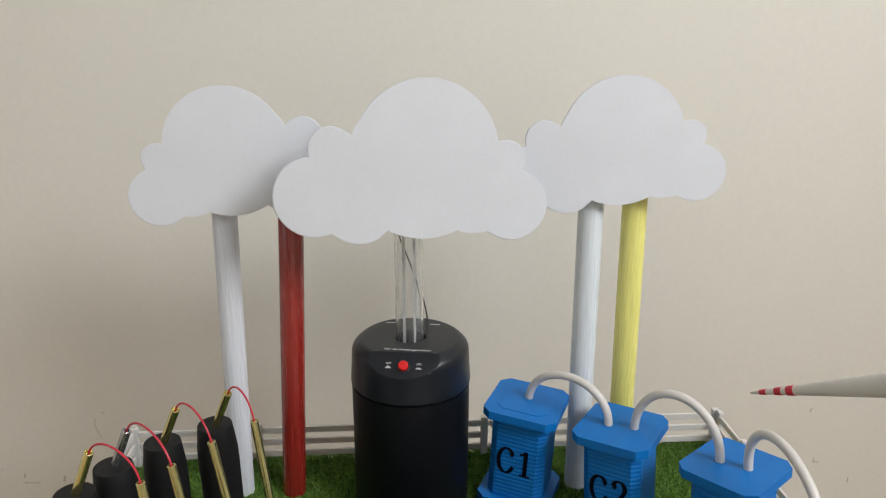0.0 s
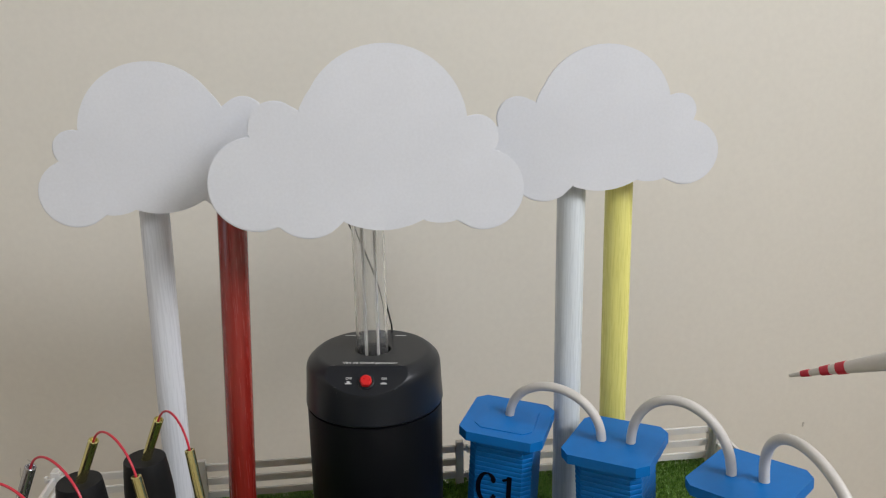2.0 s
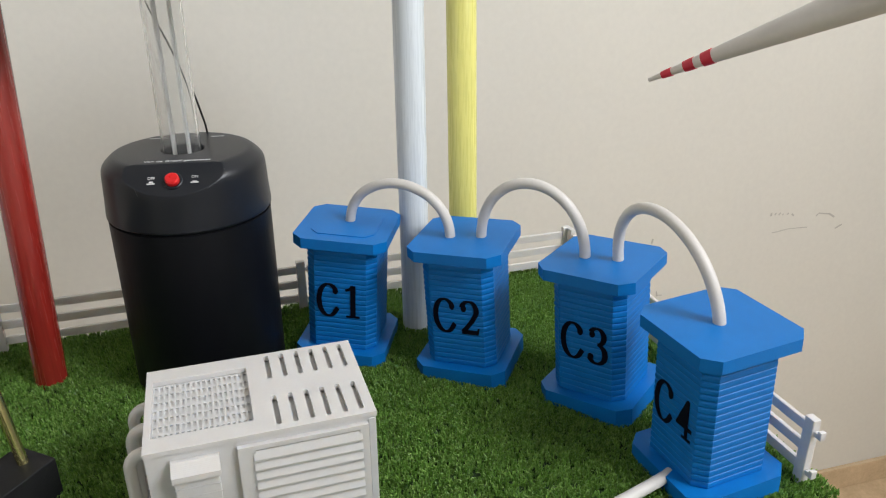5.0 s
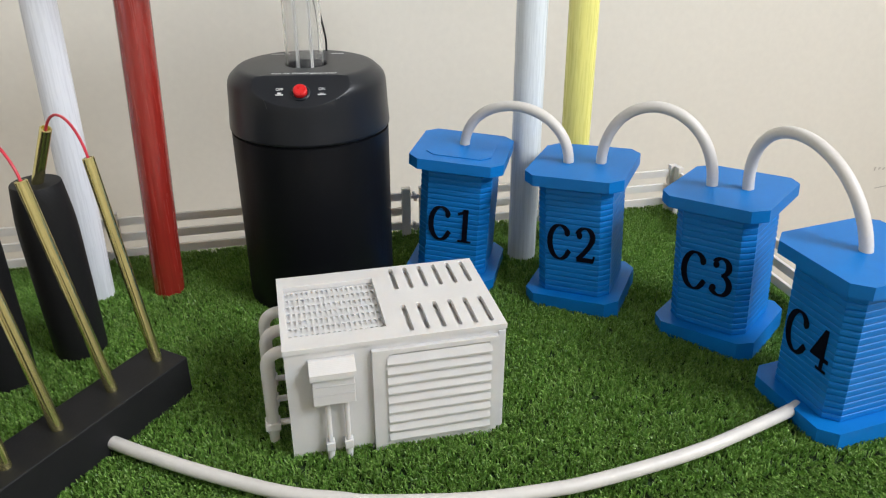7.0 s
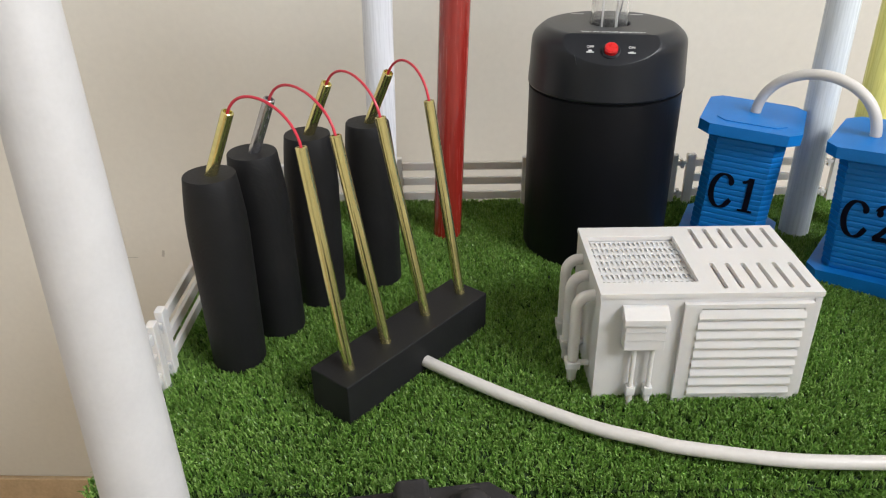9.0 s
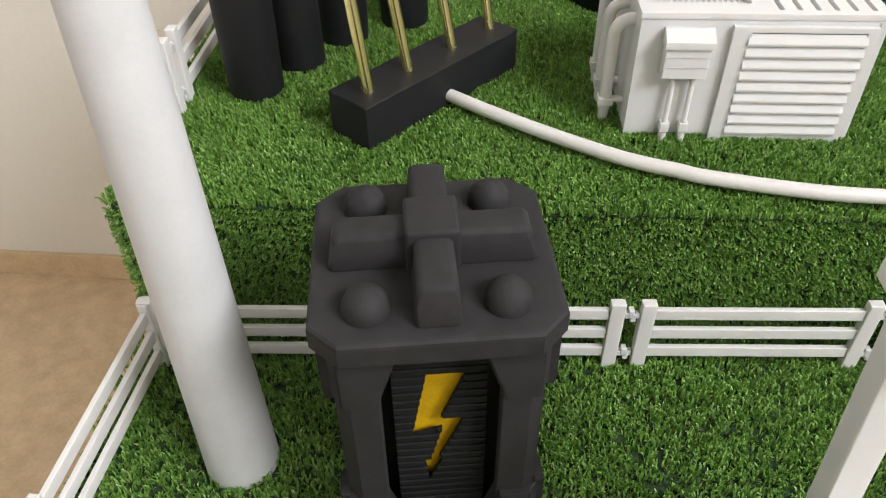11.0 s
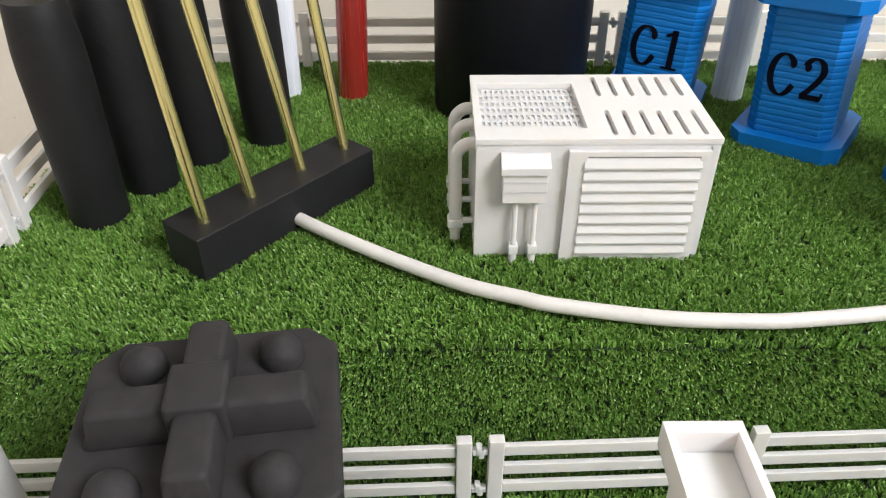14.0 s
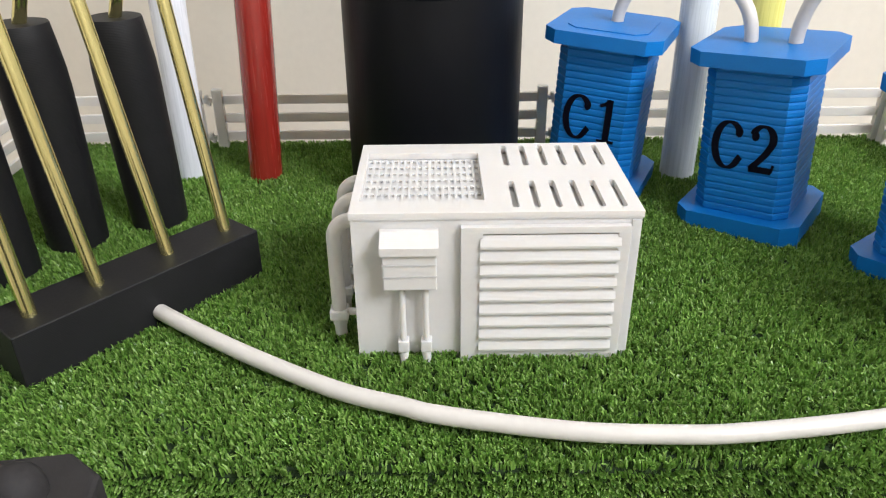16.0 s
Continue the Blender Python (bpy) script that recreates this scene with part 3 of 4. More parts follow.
def glyph(c):
    """A serif letter or digit in a cell about 1 high, from the baseline."""
    pen = (0.17, 0.055)
    b = bmesh.new()

    def ball(cx, cy, rx, ry):
        join(b, plate([(cx + rx * math.cos(k * math.pi / 8), cy + ry * math.sin(k * math.pi / 8)) for k in range(16)], (), 0.0008))

    if c == "C":
        ball(0.59, 0.8, 0.085, 0.11)
        stroke(arc(0.36, 0.5, 0.31, 0.49, 38, 322, 30), pen, bm=b)
        stroke([(0.6, 0.2), (0.66, 0.28)], pen, bm=b)
    if c == "1":
        stroke([(0.32, 0.02), (0.32, 1.0)], pen, bm=b)
        stroke([(0.08, 0.84), (0.2, 0.88), (0.34, 0.98)], (0.12, 0.06), bm=b)
        stroke([(0.1, 0.03), (0.54, 0.03)], (0.1, 0.06), bm=b)
    if c == "2":
        ball(0.13, 0.76, 0.085, 0.1)
        stroke(arc(0.3, 0.72, 0.23, 0.26, 165, -30, 20) + [(0.4, 0.42), (0.22, 0.2), (0.07, 0.06)], pen, bm=b)
        stroke([(0.05, 0.06), (0.56, 0.06)], (0.13, 0.13), bm=b)
        stroke([(0.55, 0.03), (0.59, 0.2)], (0.06, 0.05), bm=b)
    if c == "3":
        ball(0.13, 0.8, 0.085, 0.09)
        ball(0.08, 0.17, 0.09, 0.09)
        stroke(arc(0.28, 0.76, 0.21, 0.22, 155, -85, 18), pen, bm=b)
        stroke(arc(0.27, 0.27, 0.26, 0.27, 85, -155, 20), pen, bm=b)
    if c == "4":
        b2 = plate([(0.02, 0.3), (0.36, 0.98), (0.46, 0.98), (0.46, 0.02), (0.36, 0.02), (0.36, 0.26), (0.02, 0.26)], (), 0.0006)
        join(b, b2)
        stroke([(0.4, 0.29), (0.6, 0.29)], (0.1, 0.09), bm=b)
        stroke([(0.26, 0.03), (0.58, 0.03)], (0.1, 0.06), bm=b)
    return b


def tower(number, x, y, yaw, lean):
    t = thing("blue_tower", "blue plastic ribbed tower numbered C%s on the turf" % number, "tower", pose(x, y, 0, lean[0], lean[1], 0) @ pose(0, 0, 0, 0, 0, yaw), group="numbered blue towers")
    HALF, CUT, HI = 0.053, 0.0125, 0.1445
    part("base", moved(plate(octagon(HALF, CUT), (), 0.0142 + TURF_H), pose(0, 0, -TURF_H)), BLUE, t)
    ribs, lo, hi, half, deep, cut = 20, 0.0142, HI, 0.0405, 0.0405, 0.0105
    loops = []
    for k in range(ribs):
        z = lo + (hi - lo) * k / ribs
        p = (hi - lo) / ribs
        loops += [(z, -0.0007), (z + p * 0.1, -0.00025), (z + p * 0.3, 0.0), (z + p * 0.7, 0.0), (z + p * 0.9, -0.00025), (z + p * 0.97, -0.0007)]
    loops.append((hi, -0.0008))
    bm = bmesh.new()
    rings = [[bm.verts.new((px, py, z)) for px, py in octagon(half + grow, cut, deep + grow)] for z, grow in loops]
    for a, b in zip(rings, rings[1:]):
        for s in range(8):
            bm.faces.new((a[s], a[(s + 1) % 8], b[(s + 1) % 8], b[s]))
    bm.faces.new(rings[0][::-1])
    bm.faces.new(rings[-1])
    part("ribbed_body", bm, BLUE, t)
    part("top_slab", moved(plate(octagon(HALF, CUT), (), 0.0121), pose(0, 0, HI)), BLUE, t)
    if number == "1":
        part("inset_panel", moved(plate(octagon(0.0365, 0.010), (), 0.0009), pose(0, 0, HI + 0.0121)), BLUE, t)
    for c, cx in (("C", -0.0265), (number, 0.0035)):
        bm = glyph(c)
        for v in bm.verts:
            v.co = Vector((cx + v.co.x * 0.036, -deep - 0.0002 - v.co.z, 0.0562 + v.co.y * 0.0415))
        part("character", bm, INK, t, "dark recessed character %s" % c)
    return t


TOWERS = (("1", 0.1369, 1.0509, -25.6, (1.79, 2.38)), ("2", 0.2672, 0.9678, -37.6, (-0.60, -3.39)), ("3", 0.3820, 0.8620, -53.8, (-2.46, -3.35)), ("4", 0.4109, 0.7164, -86.7, (-0.48, -2.79)))
for row in TOWERS:
    tower(*row)


def arch(a, b, rise, lean, label):
    """A round tube that springs from a and comes down at b."""
    a, b = Vector(a), Vector(b)
    pts = []
    for k in range(33):
        f = k / 32
        s = math.sin(math.pi * f)
        p = a.lerp(b, 0.5 - 0.5 * math.cos(math.pi * f))
        pts.append(p + Vector(lean) * s + Vector((0, 0, rise * s ** 0.9)))
    t = thing("arched_tube", label, "tube", group="arched tubes")
    part("tube", sweep(pts, 0.0057, 20), CREAM, t, smooth=True)
    return t


arch((0.147, 1.053, 0.151), (0.243, 0.975, 0.151), 0.058, (0, 0, 0), "bent white plastic tube bridging two blue towers")
arch((0.274, 0.96, 0.151), (0.359, 0.88, 0.151), 0.0755, (-0.004, 0, 0), "bent white plastic tube bridging two blue towers")
arch((0.385, 0.857, 0.151), (0.402, 0.715, 0.151), 0.079, (-0.008, 0.014, 0), "bent white plastic tube bridging two blue towers")


# ---- black posts with brass rods ----
BLK_YAW = 50.1
block = thing("rod_block", "matt black block holding four brass rods", "block", pose(-0.286, 0.7235, 0, 0, 0, BLK_YAW))
part("bar", box(0, 0.19, 0, 0.0455, -TURF_H, 0.0365, 0.001), BLACK, block)


def rod(base, top, radius, mat, name="brass_rod", label="polished brass rod leaning out of a black block", group="brass rods"):
    base, top = Vector(base), Vector(top)
    t = thing(name, label, "rod", group=group)
    d = top - base
    bm = lathe([(0, 0), (radius, 0), (radius, d.length - 0.0006), (radius - 0.0006, d.length), (radius - 0.0015, d.length), (radius - 0.0015, d.length - 0.004), (0, d.length - 0.004)], 24)
    moved(bm, Matrix.Translation(base) @ d.to_track_quat("Z", "Y").to_matrix().to_4x4())
    part("tube", bm, mat, t, smooth=True)
    return t


LONG = (((-0.287, 0.751, 0.032), (-0.312, 0.773, 0.2285)), ((-0.258, 0.789, 0.032), (-0.2905, 0.808, 0.225)),
        ((-0.223, 0.833, 0.032), (-0.258, 0.8535, 0.2245)), ((-0.19, 0.871, 0.032), (-0.217, 0.8965, 0.225)))
SHORT = (((-0.399, 0.813, 0.186), (-0.3725, 0.804, 0.247)), ((-0.3745, 0.864, 0.186), (-0.3513, 0.8571, 0.2408)),
         ((-0.3345, 0.9175, 0.183), (-0.3085, 0.901, 0.241)), ((-0.2812, 0.9636, 0.178), (-0.2557, 0.9421, 0.2386)))
POSTS = ((-0.4025, 0.822), (-0.3735, 0.876), (-0.338, 0.9305), (-0.2795, 0.971))
for (bx, by), (sb, st), (lb, lt) in zip(POSTS, SHORT, LONG):
    t = thing("black_post", "matt black plastic post with a tapered shoulder, standing on the turf", "post", pose(bx, by, 0), group="black posts")
    bm = lathe([(0, -TURF_H), (0.0238, -TURF_H), (0.0247, 0.0), (0.0256, 0.06), (0.0262, 0.128), (0.0257, 0.143), (0.0236, 0.164), (0.022, 0.177), (0.0215, 0.178), (0, 0.178)], 48)
    for v in bm.verts:
        v.co.z *= (sb[2] + 0.005) / 0.178
        v.co.x += (sb[0] - bx) * v.co.z / 0.178
        v.co.y += (sb[1] - by) * v.co.z / 0.178
    part("body", bm, BLACK, t, smooth=True)
    rod(lb, lt, 0.0049, BRASS)
    rod(sb, st, 0.0051, STEEL if bx == -0.3735 else BRASS, "short_rod", "short %s rod leaning out of a black post" % ("tarnished steel" if bx == -0.3735 else "brass"), "short rods")
    a, b = Vector(st), Vector(lt)
    d0, d1 = (Vector(st) - Vector(sb)).normalized(), (Vector(lt) - Vector(lb)).normalized()
    c0, c1 = a + d0 * 0.031, b + d1 * 0.031
    pts = [a * (1 - f) ** 3 + c0 * 3 * f * (1 - f) ** 2 + c1 * 3 * f * f * (1 - f) + b * f ** 3 for f in (k / 20 for k in range(21))]
    pts = [a - d0 * 0.004, *pts, b - d1 * 0.004]
    w = thing("red_wire", "thin red wire looping between two rods", "wire", group="red wires")
    part("strand", sweep(pts, 0.0012, 8), REDWIRE, w, smooth=True)


# ---- the white tube lying on the turf ----
LAY = ((-0.234, 0.807), (-0.2265, 0.801), (-0.199, 0.78), (-0.149, 0.745), (-0.087, 0.7075), (-0.045, 0.691), (-0.02, 0.682), (0.055, 0.667), (0.118, 0.663),
       (0.152, 0.664), (0.207, 0.67), (0.256, 0.678), (0.3, 0.689), (0.353, 0.704), (0.37, 0.711))
pts = []
for k in range(len(LAY) - 1):
    p0, p1, p2, p3 = (Vector(LAY[min(max(i, 0), len(LAY) - 1)]) for i in (k - 1, k, k + 1, k + 2))
    for s in range(4):
        f = s / 4
        q = 0.5 * (2 * p1 + (p2 - p0) * f + (2 * p0 - 5 * p1 + 4 * p2 - p3) * f * f + (3 * p1 - p0 - 3 * p2 + p3) * f ** 3)
        pts.append((q.x, q.y, 0.0072))
pts[0], pts[1] = (*pts[0][:2], 0.012), (*pts[1][:2], 0.0115)
lay = thing("white_tube", "long white plastic tube lying in a curve on the turf", "tube")
part("tube", sweep(pts, 0.0057, 20), CREAM, lay, smooth=True)


# ---- the white ventilation unit ----
def vent_unit():
    t = thing("ventilation_unit", "white plastic model ventilation unit with louvres and pipes", "ventilation unit", pose(-0.0765, 0.757, 0) @ Matrix.Diagonal((1.0115, 0.9636, 1.035, 1)))
    W, D, H, w = 0.1795, 0.1235, 0.0955, 0.0025
    bm = moved(plate(rect(0, W, 0, D), [rect(w, W - w, w, D - w)], H + TURF_H), pose(0, 0, -TURF_H))
    join(bm, box(w - 0.001, W - w + 0.001, w - 0.001, D - w + 0.001, -0.004, 0.0))
    part("casing", bm, WHITE, t)
    part("inner_tray", box(w, W - w, w, D - w, H - 0.0038, H - 0.0019), WHITE, t)
    slots = []
    for row in (0, 1):
        for k in range(6):
            cx = 0.1025 + 0.0134 * k
            y0, y1 = ((0.0065, 0.0505), (0.0785, 0.1195))[row]
            r = 0.0021
            slots.append([(cx + r * math.cos(radians(a)), y0 + r + r * math.sin(radians(a))) for a in range(180, 361, 30)] + [(cx + r * math.cos(radians(a)), y1 - r + r * math.sin(radians(a))) for a in range(0, 181, 30)])
    grid_hole = rect(0.0045, 0.0835, 0.0185, 0.1045)
    part("top_panel", moved(plate(rect(-0.0008, W + 0.0008, -0.0008, D + 0.0008), [grid_hole, *slots], 0.0045), pose(0, 0, H)), WHITE, t)
    nx, ny = 18, 7
    cells = []
    for i in range(nx):
        for j in range(ny):
            a, b = 0.079 / nx, 0.086 / ny
            cells.append(rect(0.0045 + a * (i + 0.2), 0.0045 + a * (i + 0.8), 0.0185 + b * (j + 0.18), 0.0185 + b * (j + 0.82)))
    part("grille", moved(plate(rect(0.0028, 0.0855, 0.0165, 0.1065), cells, 0.0012), pose(0, 0, H - 0.0016)), WHITE, t, "fine white square grille")
    hole = rect(0.0815, 0.165, 0.0015, 0.0872)
    frame_bm = moved(plate(rect(0.068, 0.1725, -0.006, 0.0915), [hole], 0.0045), pose(0, 0, 0, 90, 0, 0))
    louvre = part("louvre_panel", frame_bm, WHITE, t)
    for k in range(9):
        z = 0.002 + 0.00937 * k
        bm = bmesh.new()
        vs = [bm.verts.new((x, y, zz)) for x in (0.0798, 0.1668) for y, zz in ((-0.0036, z + 0.0091), (-0.0006, z + 0.0085), (-0.0006, z + 0.0004), (-0.0064, z + 0.0006), (-0.0067, z + 0.0024))]
        n = len(vs) // 2
        bm.faces.new(vs[:n][::-1])
        bm.faces.new(vs[n:])
        for q in range(n):
            bm.faces.new((vs[q], vs[(q + 1) % n], vs[n + (q + 1) % n], vs[n + q]))
        part("slat", bm, WHITE, louvre)
    part("edge_strip", box(0.1735, 0.1785, -0.0012, 0.0, -0.006, 0.094), WHITE, t)
    sb = part("switch_box", box(0.0195, 0.0528, -0.0125, 0.0, 0.053, 0.0785, 0.0006), WHITE, t)
    bm = plate([(-0.0145, 0.0), (0.0, 0.0), (0.0, 0.012), (-0.004, 0.012), (-0.0145, 0.0055)], (), 0.0362)
    part("lid", moved(bm, Matrix.Translation((0.018, 0, 0.0775)) @ Matrix(((0, 0, 1, 0), (1, 0, 0, 0), (0, 1, 0, 0), (0, 0, 0, 1)))), WHITE, sb)
    for z in (0.0625, 0.0705):
        part("seam", box(0.019, 0.0533, -0.0129, -0.0125, z - 0.0004, z + 0.0004), WHITE, sb)
    for px in (0.0305, 0.0455):
        bm = sweep([(px, -0.0055, 0.056), (px, -0.0055, -TURF_H)], 0.0021, 12)
        p = part("down_pipe", bm, WHITE, t, smooth=True)
        part("collar", box(px - 0.0036, px + 0.0036, -0.0092, -0.001, 0.0045, 0.0125, 0.0006), WHITE, p)
        part("foot", sweep([(px, -0.0055, 0.005), (px, -0.0055, -0.007)], 0.0031, 12), WHITE, p, smooth=True)
    for py in (0.026, 0.060, 0.092):
        line = [(0.002, py, 0.084)]
        for a in range(0, 91, 10):
            line.append((-0.002 - 0.0125 * math.sin(radians(a)), py, 0.0715 + 0.0125 * math.cos(radians(a))))
        line += [(-0.0145, py, 0.05), (-0.0145, py, 0.0065)]
        p = part("side_pipe", sweep(line, 0.005, 20), WHITE, t, smooth=True)
        part("collar", box(-0.0208, -0.0082, py - 0.0064, py + 0.0064, 0.0115, 0.0185, 0.0008), WHITE, p)
        part("foot", moved(lathe([(0, -0.004), (0.0036, -0.004), (0.0042, -0.002), (0.0042, 0.0115), (0, 0.0115)], 20), pose(-0.0145, py, 0)), WHITE, p, smooth=True)
        part("branch", sweep([(-0.0145, py, 0.0155), (0.002, py, 0.0155)], 0.0028, 12), WHITE, p, smooth=True)
    return t


vent_unit()


# ---- the charcoal battery model on the lower deck ----
BOLT = [(-0.0069, 0.156), (0.0145, 0.1535), (0.0004, 0.115), (0.0149, 0.1165), (-0.0008, 0.076), (0.0018, 0.075), (-0.0076, 0.0526), (-0.0096, 0.073), (-0.0062, 0.075), (0.0012, 0.105), (-0.0168, 0.099)]


def crossings(loop, z):
    """Where a level line meets the outline, from left to right."""
    xs = []
    for (x0, z0), (x1, z1) in zip(loop, loop[1:] + loop[:1]):
        if (z0 > z) != (z1 > z):
            xs.append(x0 + (z - z0) * (x1 - x0) / (z1 - z0))
    return sorted(xs)


def battery(x, y, yaw):
    t = thing("battery_model", "charcoal plastic battery model with a yellow lightning bolt", "battery", pose(x, y, LOWER, 0, 0, yaw))
    top, front, wide = 0.208, -0.0565, 0.0265
    part("core", box(-0.0255, 0.0255, -0.0325, 0.0365, 0.0, 0.193), BLACK, t, "dark ribbed core")
    part("cross_core", box(-0.0365, 0.0365, -0.0255, 0.0255, 0.0, 0.192), BLACK, t, "dark ribbed core")
    # the ribbed face is pierced by the bolt, which shows yellow at its bottom
    part("bolt_plate", moved(plate(rect(-wide, wide, 0.004, 0.192), [BOLT], 0.0022), pose(0, -0.0368, 0, 90, 0, 0)), BLACK, t)
    part("lightning_bolt", moved(plate(rect(-0.02, 0.018, 0.05, 0.165), (), 0.0004), pose(0, -0.0327, 0, 90, 0, 0)), YELLOW, t, "yellow lightning bolt with an arrow tip")
    for k in range(27):
        z = 0.008 + 0.0067 * k
        ends = [-wide, *crossings(BOLT, z + 0.0022), wide]
        for x0, x1 in zip(ends[::2], ends[1::2]):
            part("core_rib", box(x0, x1, -0.0404, -0.0389, z, z + 0.0045, 0.0005), BLACK, t)
    # four shells round the core, each with its eight-sided window
    win = [(-0.0195, 0.015), (0.0185, 0.015), (0.0318, 0.058), (0.0322, 0.156), (0.0208, 0.1925), (-0.0205, 0.1925), (-0.032, 0.156), (-0.0325, 0.06)]
    for a in (0, 90, 180, 270):
        side = pose(0, 0, 0, 0, 0, a) @ pose(0, front, 0, 90, 0, 0)
        shell = plate(rect(-0.0488, 0.0488, -TURF_H, 0.196), [win], 0.0095)
        bmesh.ops.bevel(shell, geom=[ed for ed in shell.edges if len(ed.link_faces) == 2 and ed.calc_face_angle(0) > 0.6], offset=0.0008, segments=1, affect="EDGES")
        part("shell", moved(shell, side @ pose(0, 0, -0.0095)), BATT, t)
        for sx in (-1, 1):
            # raised shoulder and foot plates beside the window
            up = [(0.0522 * sx, 0.1955), (0.0216 * sx, 0.1955), (0.0336 * sx, 0.156), (0.0522 * sx, 0.156)]
            low = [(0.0525 * sx, 0.0), (0.0205 * sx, 0.0), (0.0205 * sx, 0.0145), (0.0338 * sx, 0.0575), (0.0338 * sx, 0.0625), (0.0525 * sx, 0.0625)]
            for loop, th in ((up, 0.0048), (low, 0.0058)):
                bm = plate(loop, (), th)
                bmesh.ops.bevel(bm, geom=[ed for ed in bm.edges if min(v.co.z for v in ed.verts) > th - 1e-5], offset=0.0012, segments=2, affect="EDGES")
                part("raised_plate", moved(bm, side), BATT, t)
    for a in (45, 135, 225, 315):
        post = box(-0.0068, 0.0068, -0.0738, -0.058, -TURF_H, 0.196, 0.0012)
        box(-0.0098, 0.0098, -0.077, -0.062, 0.1572, 0.1948, 0.0014, post)
        box(-0.0104, 0.0104, -0.0782, -0.062, -TURF_H, 0.0612, 0.0014, post)
        part("corner_post", moved(post, pose(0, 0, 0, 0, 0, a)), BATT, t)
    bm = plate(octagon(0.0645, 0.015, 0.064), (), 0.0145)
    bmesh.ops.bevel(bm, geom=[e for e in bm.edges if min(v.co.z for v in e.verts) > 0.014], offset=0.0035, segments=3, affect="EDGES", profile=0.6)
    part("top_plate", moved(bm, pose(0, 0, top - 0.0145)), BATT, t)
    for a, length, tall in ((0, 0.0552, 0.0225), (90, 0.0548, 0.0205)):
        bm = box(-0.0118, 0.0118, -length, length, -0.002, tall)
        # the ends slope back above mid height
        bmesh.ops.bisect_edges(bm, edges=[ed for ed in bm.edges if abs(ed.verts[0].co.z - ed.verts[1].co.z) > 0.01], cuts=1)
        for v in bm.verts:
            if v.co.z > tall - 0.001:
                v.co.y *= 0.91
                v.co.x *= 0.8
        bmesh.ops.bevel(bm, geom=bm.edges[:], offset=0.0034, segments=4, affect="EDGES", profile=0.5)
        part("cross_bar", moved(bm, pose(0, 0, top, 0, 0, a)), BATT, t, smooth=True)
    bm = box(-0.0142, 0.0142, -0.0155, 0.0155, -0.001, 0.0262)
    bmesh.ops.bevel(bm, geom=bm.edges[:], offset=0.0026, segments=4, affect="EDGES", profile=0.5)
    part("hub", moved(bm, pose(0, 0, top)), BATT, t, smooth=True)
    for sx in (-1, 1):
        for sy in (-1, 1):
            part("knob", moved(lathe([(0.0122, -0.001), (0.0122, 0.002), (0.0116, 0.006), (0.0098, 0.0095), (0.0064, 0.0124), (0.0022, 0.0142), (0, 0.0146)], 32), pose(sx * 0.0352, sy * 0.0402, top)), BATT, t, smooth=True)
    return t


battery(-0.219, 0.511, 7.5)


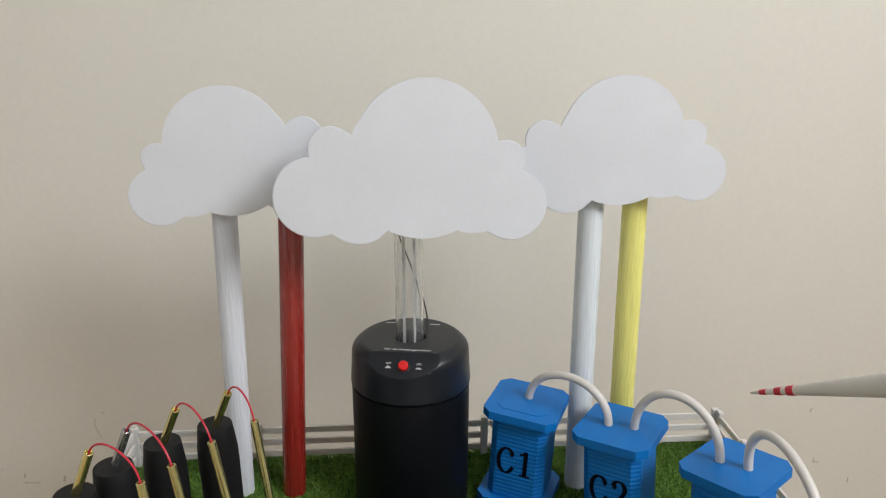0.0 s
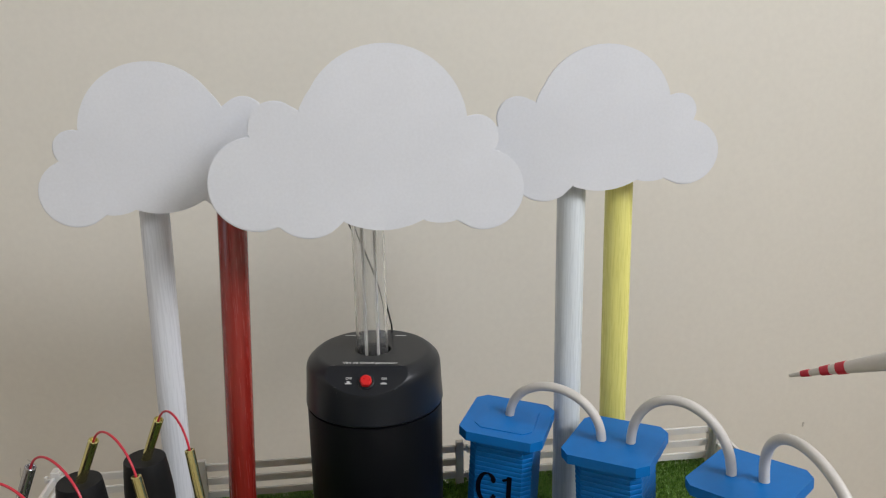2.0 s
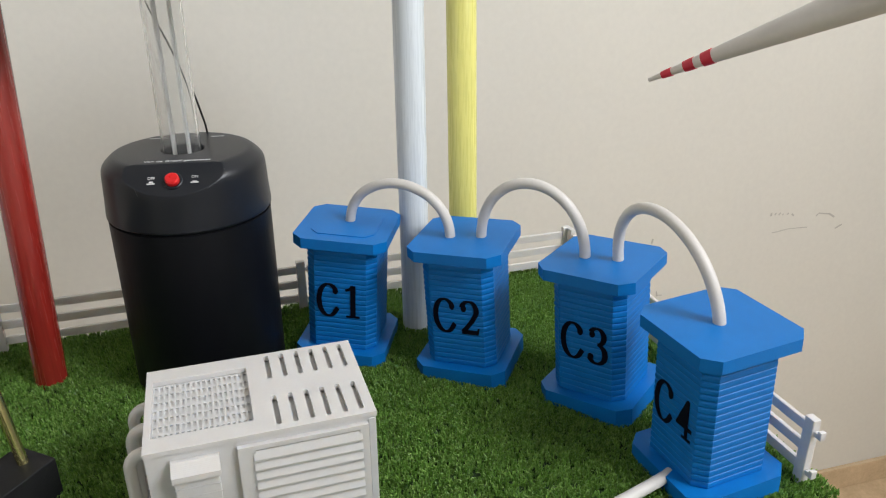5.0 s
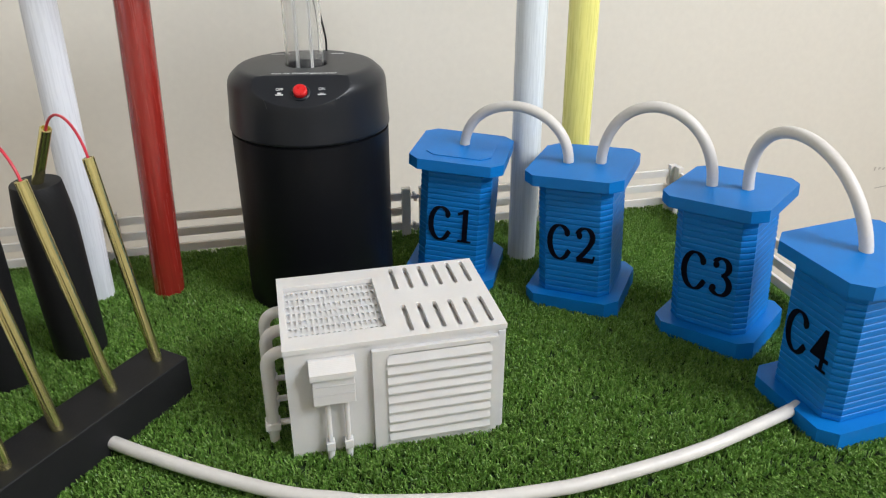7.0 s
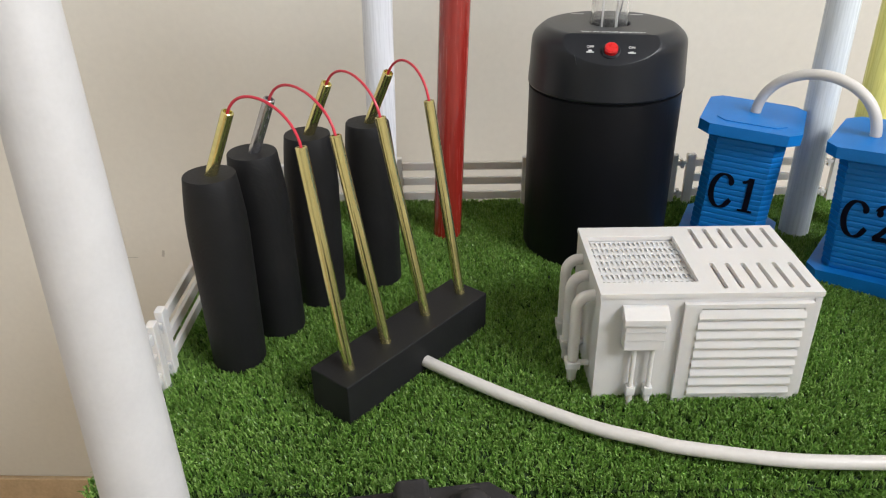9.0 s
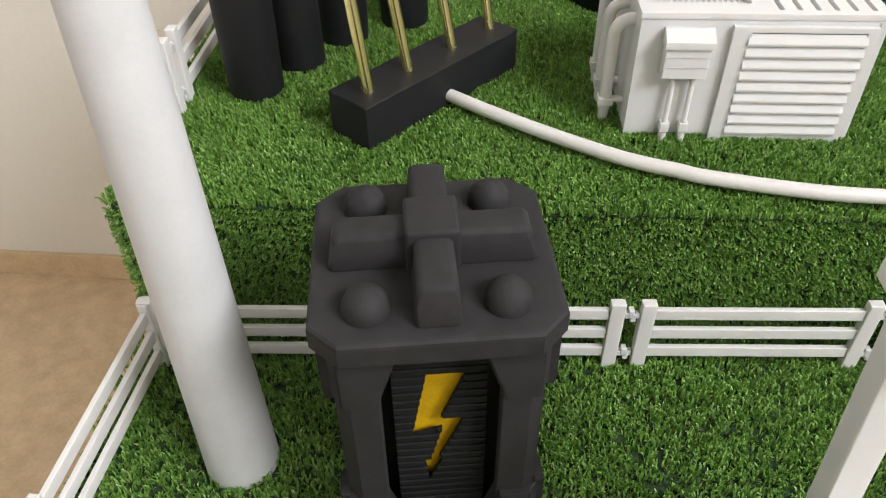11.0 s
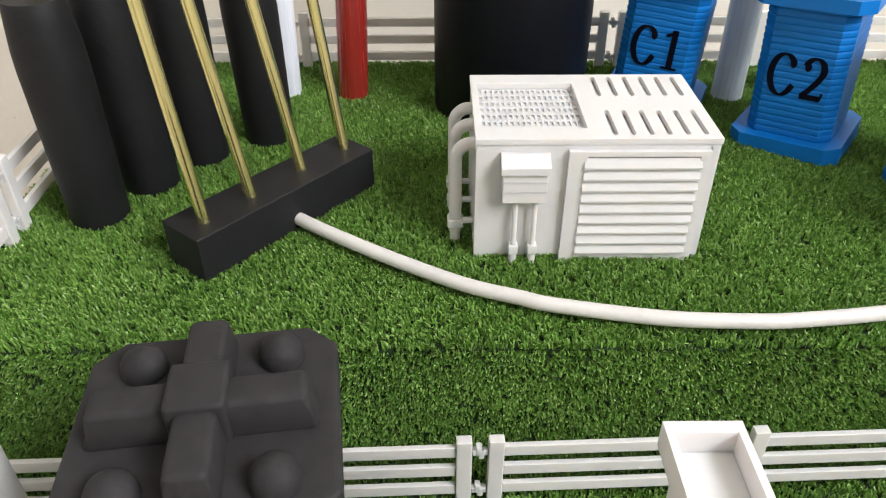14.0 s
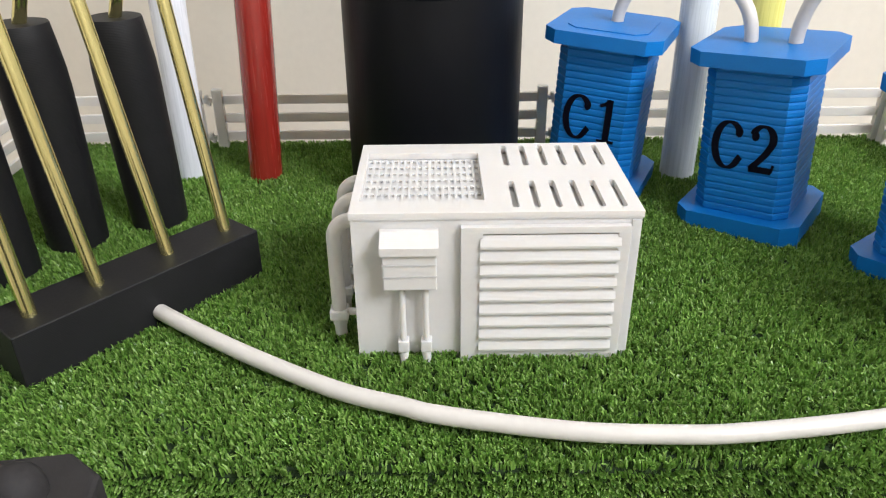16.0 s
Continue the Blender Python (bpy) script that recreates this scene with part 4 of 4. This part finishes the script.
# ---- the white open frame on the lower deck ----
fr = thing("toy_gantry", "white plastic toy gantry with a trough along its top", "gantry", pose(-0.0113, 0.47, LOWER))
for y, slope in ((-0.0305, 0.095), (-0.23, -0.095)):
    # legs that spread towards their feet
    leg = box(0.0, 0.0168, y, y + 0.0168, 0.0, 0.237, 0.0006)
    foot = box(-0.005, 0.0218, y - 0.0055, y + 0.0223, -TURF_H, 0.067, 0.001)
    for bm, name in ((leg, "upright"), (foot, "socket")):
        for v in bm.verts:
            v.co.y += (v.co.z - 0.235) * slope
        part(name, bm, WHITE, fr)
part("lower_bar", box(0.0005, 0.0163, -0.226, -0.0255, 0.0965, 0.111, 0.0006), WHITE, fr)
bm = moved(plate(rect(-0.0018, 0.0313, -0.25, 0.002), [rect(0.0014, 0.028, -0.2455, -0.0042)], 0.0145), pose(0, 0, 0.2355))
join(bm, box(0.0009, 0.0285, -0.246, -0.0037, 0.2359, 0.2378))
part("trough", bm, WHITE, fr)


# ---- the wind turbine whose blade reaches in from the side ----
tip, way = Vector((0.2496, 0.63, 0.3896)), Vector((0.4944, -0.7496, 0.44)).normalized()
turbine = thing("wind_turbine", "white plastic model turbine, blade tip banded in red", "turbine")


def blade_radius(s):
    return 0.0011 + 0.072 * s if s < 0.16 else 0.0126 - 0.01 * (s - 0.16)


def blade_piece(s0, s1, grow=0.0):
    n = max(2, int((s1 - s0) / 0.008))
    bm = lathe([(0, s0)] + [(blade_radius(s0 + (s1 - s0) * k / n) + grow, s0 + (s1 - s0) * k / n) for k in range(n + 1)] + [(0, s1)], 28)
    return moved(bm, Matrix.Translation(tip) @ way.to_track_quat("Z", "Y").to_matrix().to_4x4())


blade = part("blade", blade_piece(0, 0.36), CREAM, turbine, smooth=True)
for s in (0.0085, 0.0225, 0.0335):
    part("band", blade_piece(s, s + 0.0062, 0.0004), REDWIRE, blade, "red painted band", True)
hub = tip + way * 0.365
part("hub", moved(lathe([(0, -0.025), (0.02, -0.022), (0.025, 0), (0.02, 0.022), (0, 0.03)], 28), Matrix.Translation(hub)), CREAM, turbine, smooth=True)
part("mast", moved(lathe([(0, -TURF_H), (0.022, -TURF_H), (0.012, hub.z - LOWER), (0, hub.z - LOWER)], 28), pose(hub.x, hub.y, LOWER)), CREAM, turbine, smooth=True)


# ---- scuffs and pencil marks on the wall ----
def wall_mark(x, z, long, thick, turn):
    y = WALL_Y + math.tan(radians(WALL_YAW)) * x - 0.0012
    part("scuff", moved(box(-long / 2, long / 2, 0, 0.0008, -thick / 2, thick / 2), pose(x, y, z, 0, -turn, WALL_YAW)), MARK, wall_back, "small grey scuff")


for row in SCUFFS:
    wall_mark(*row)
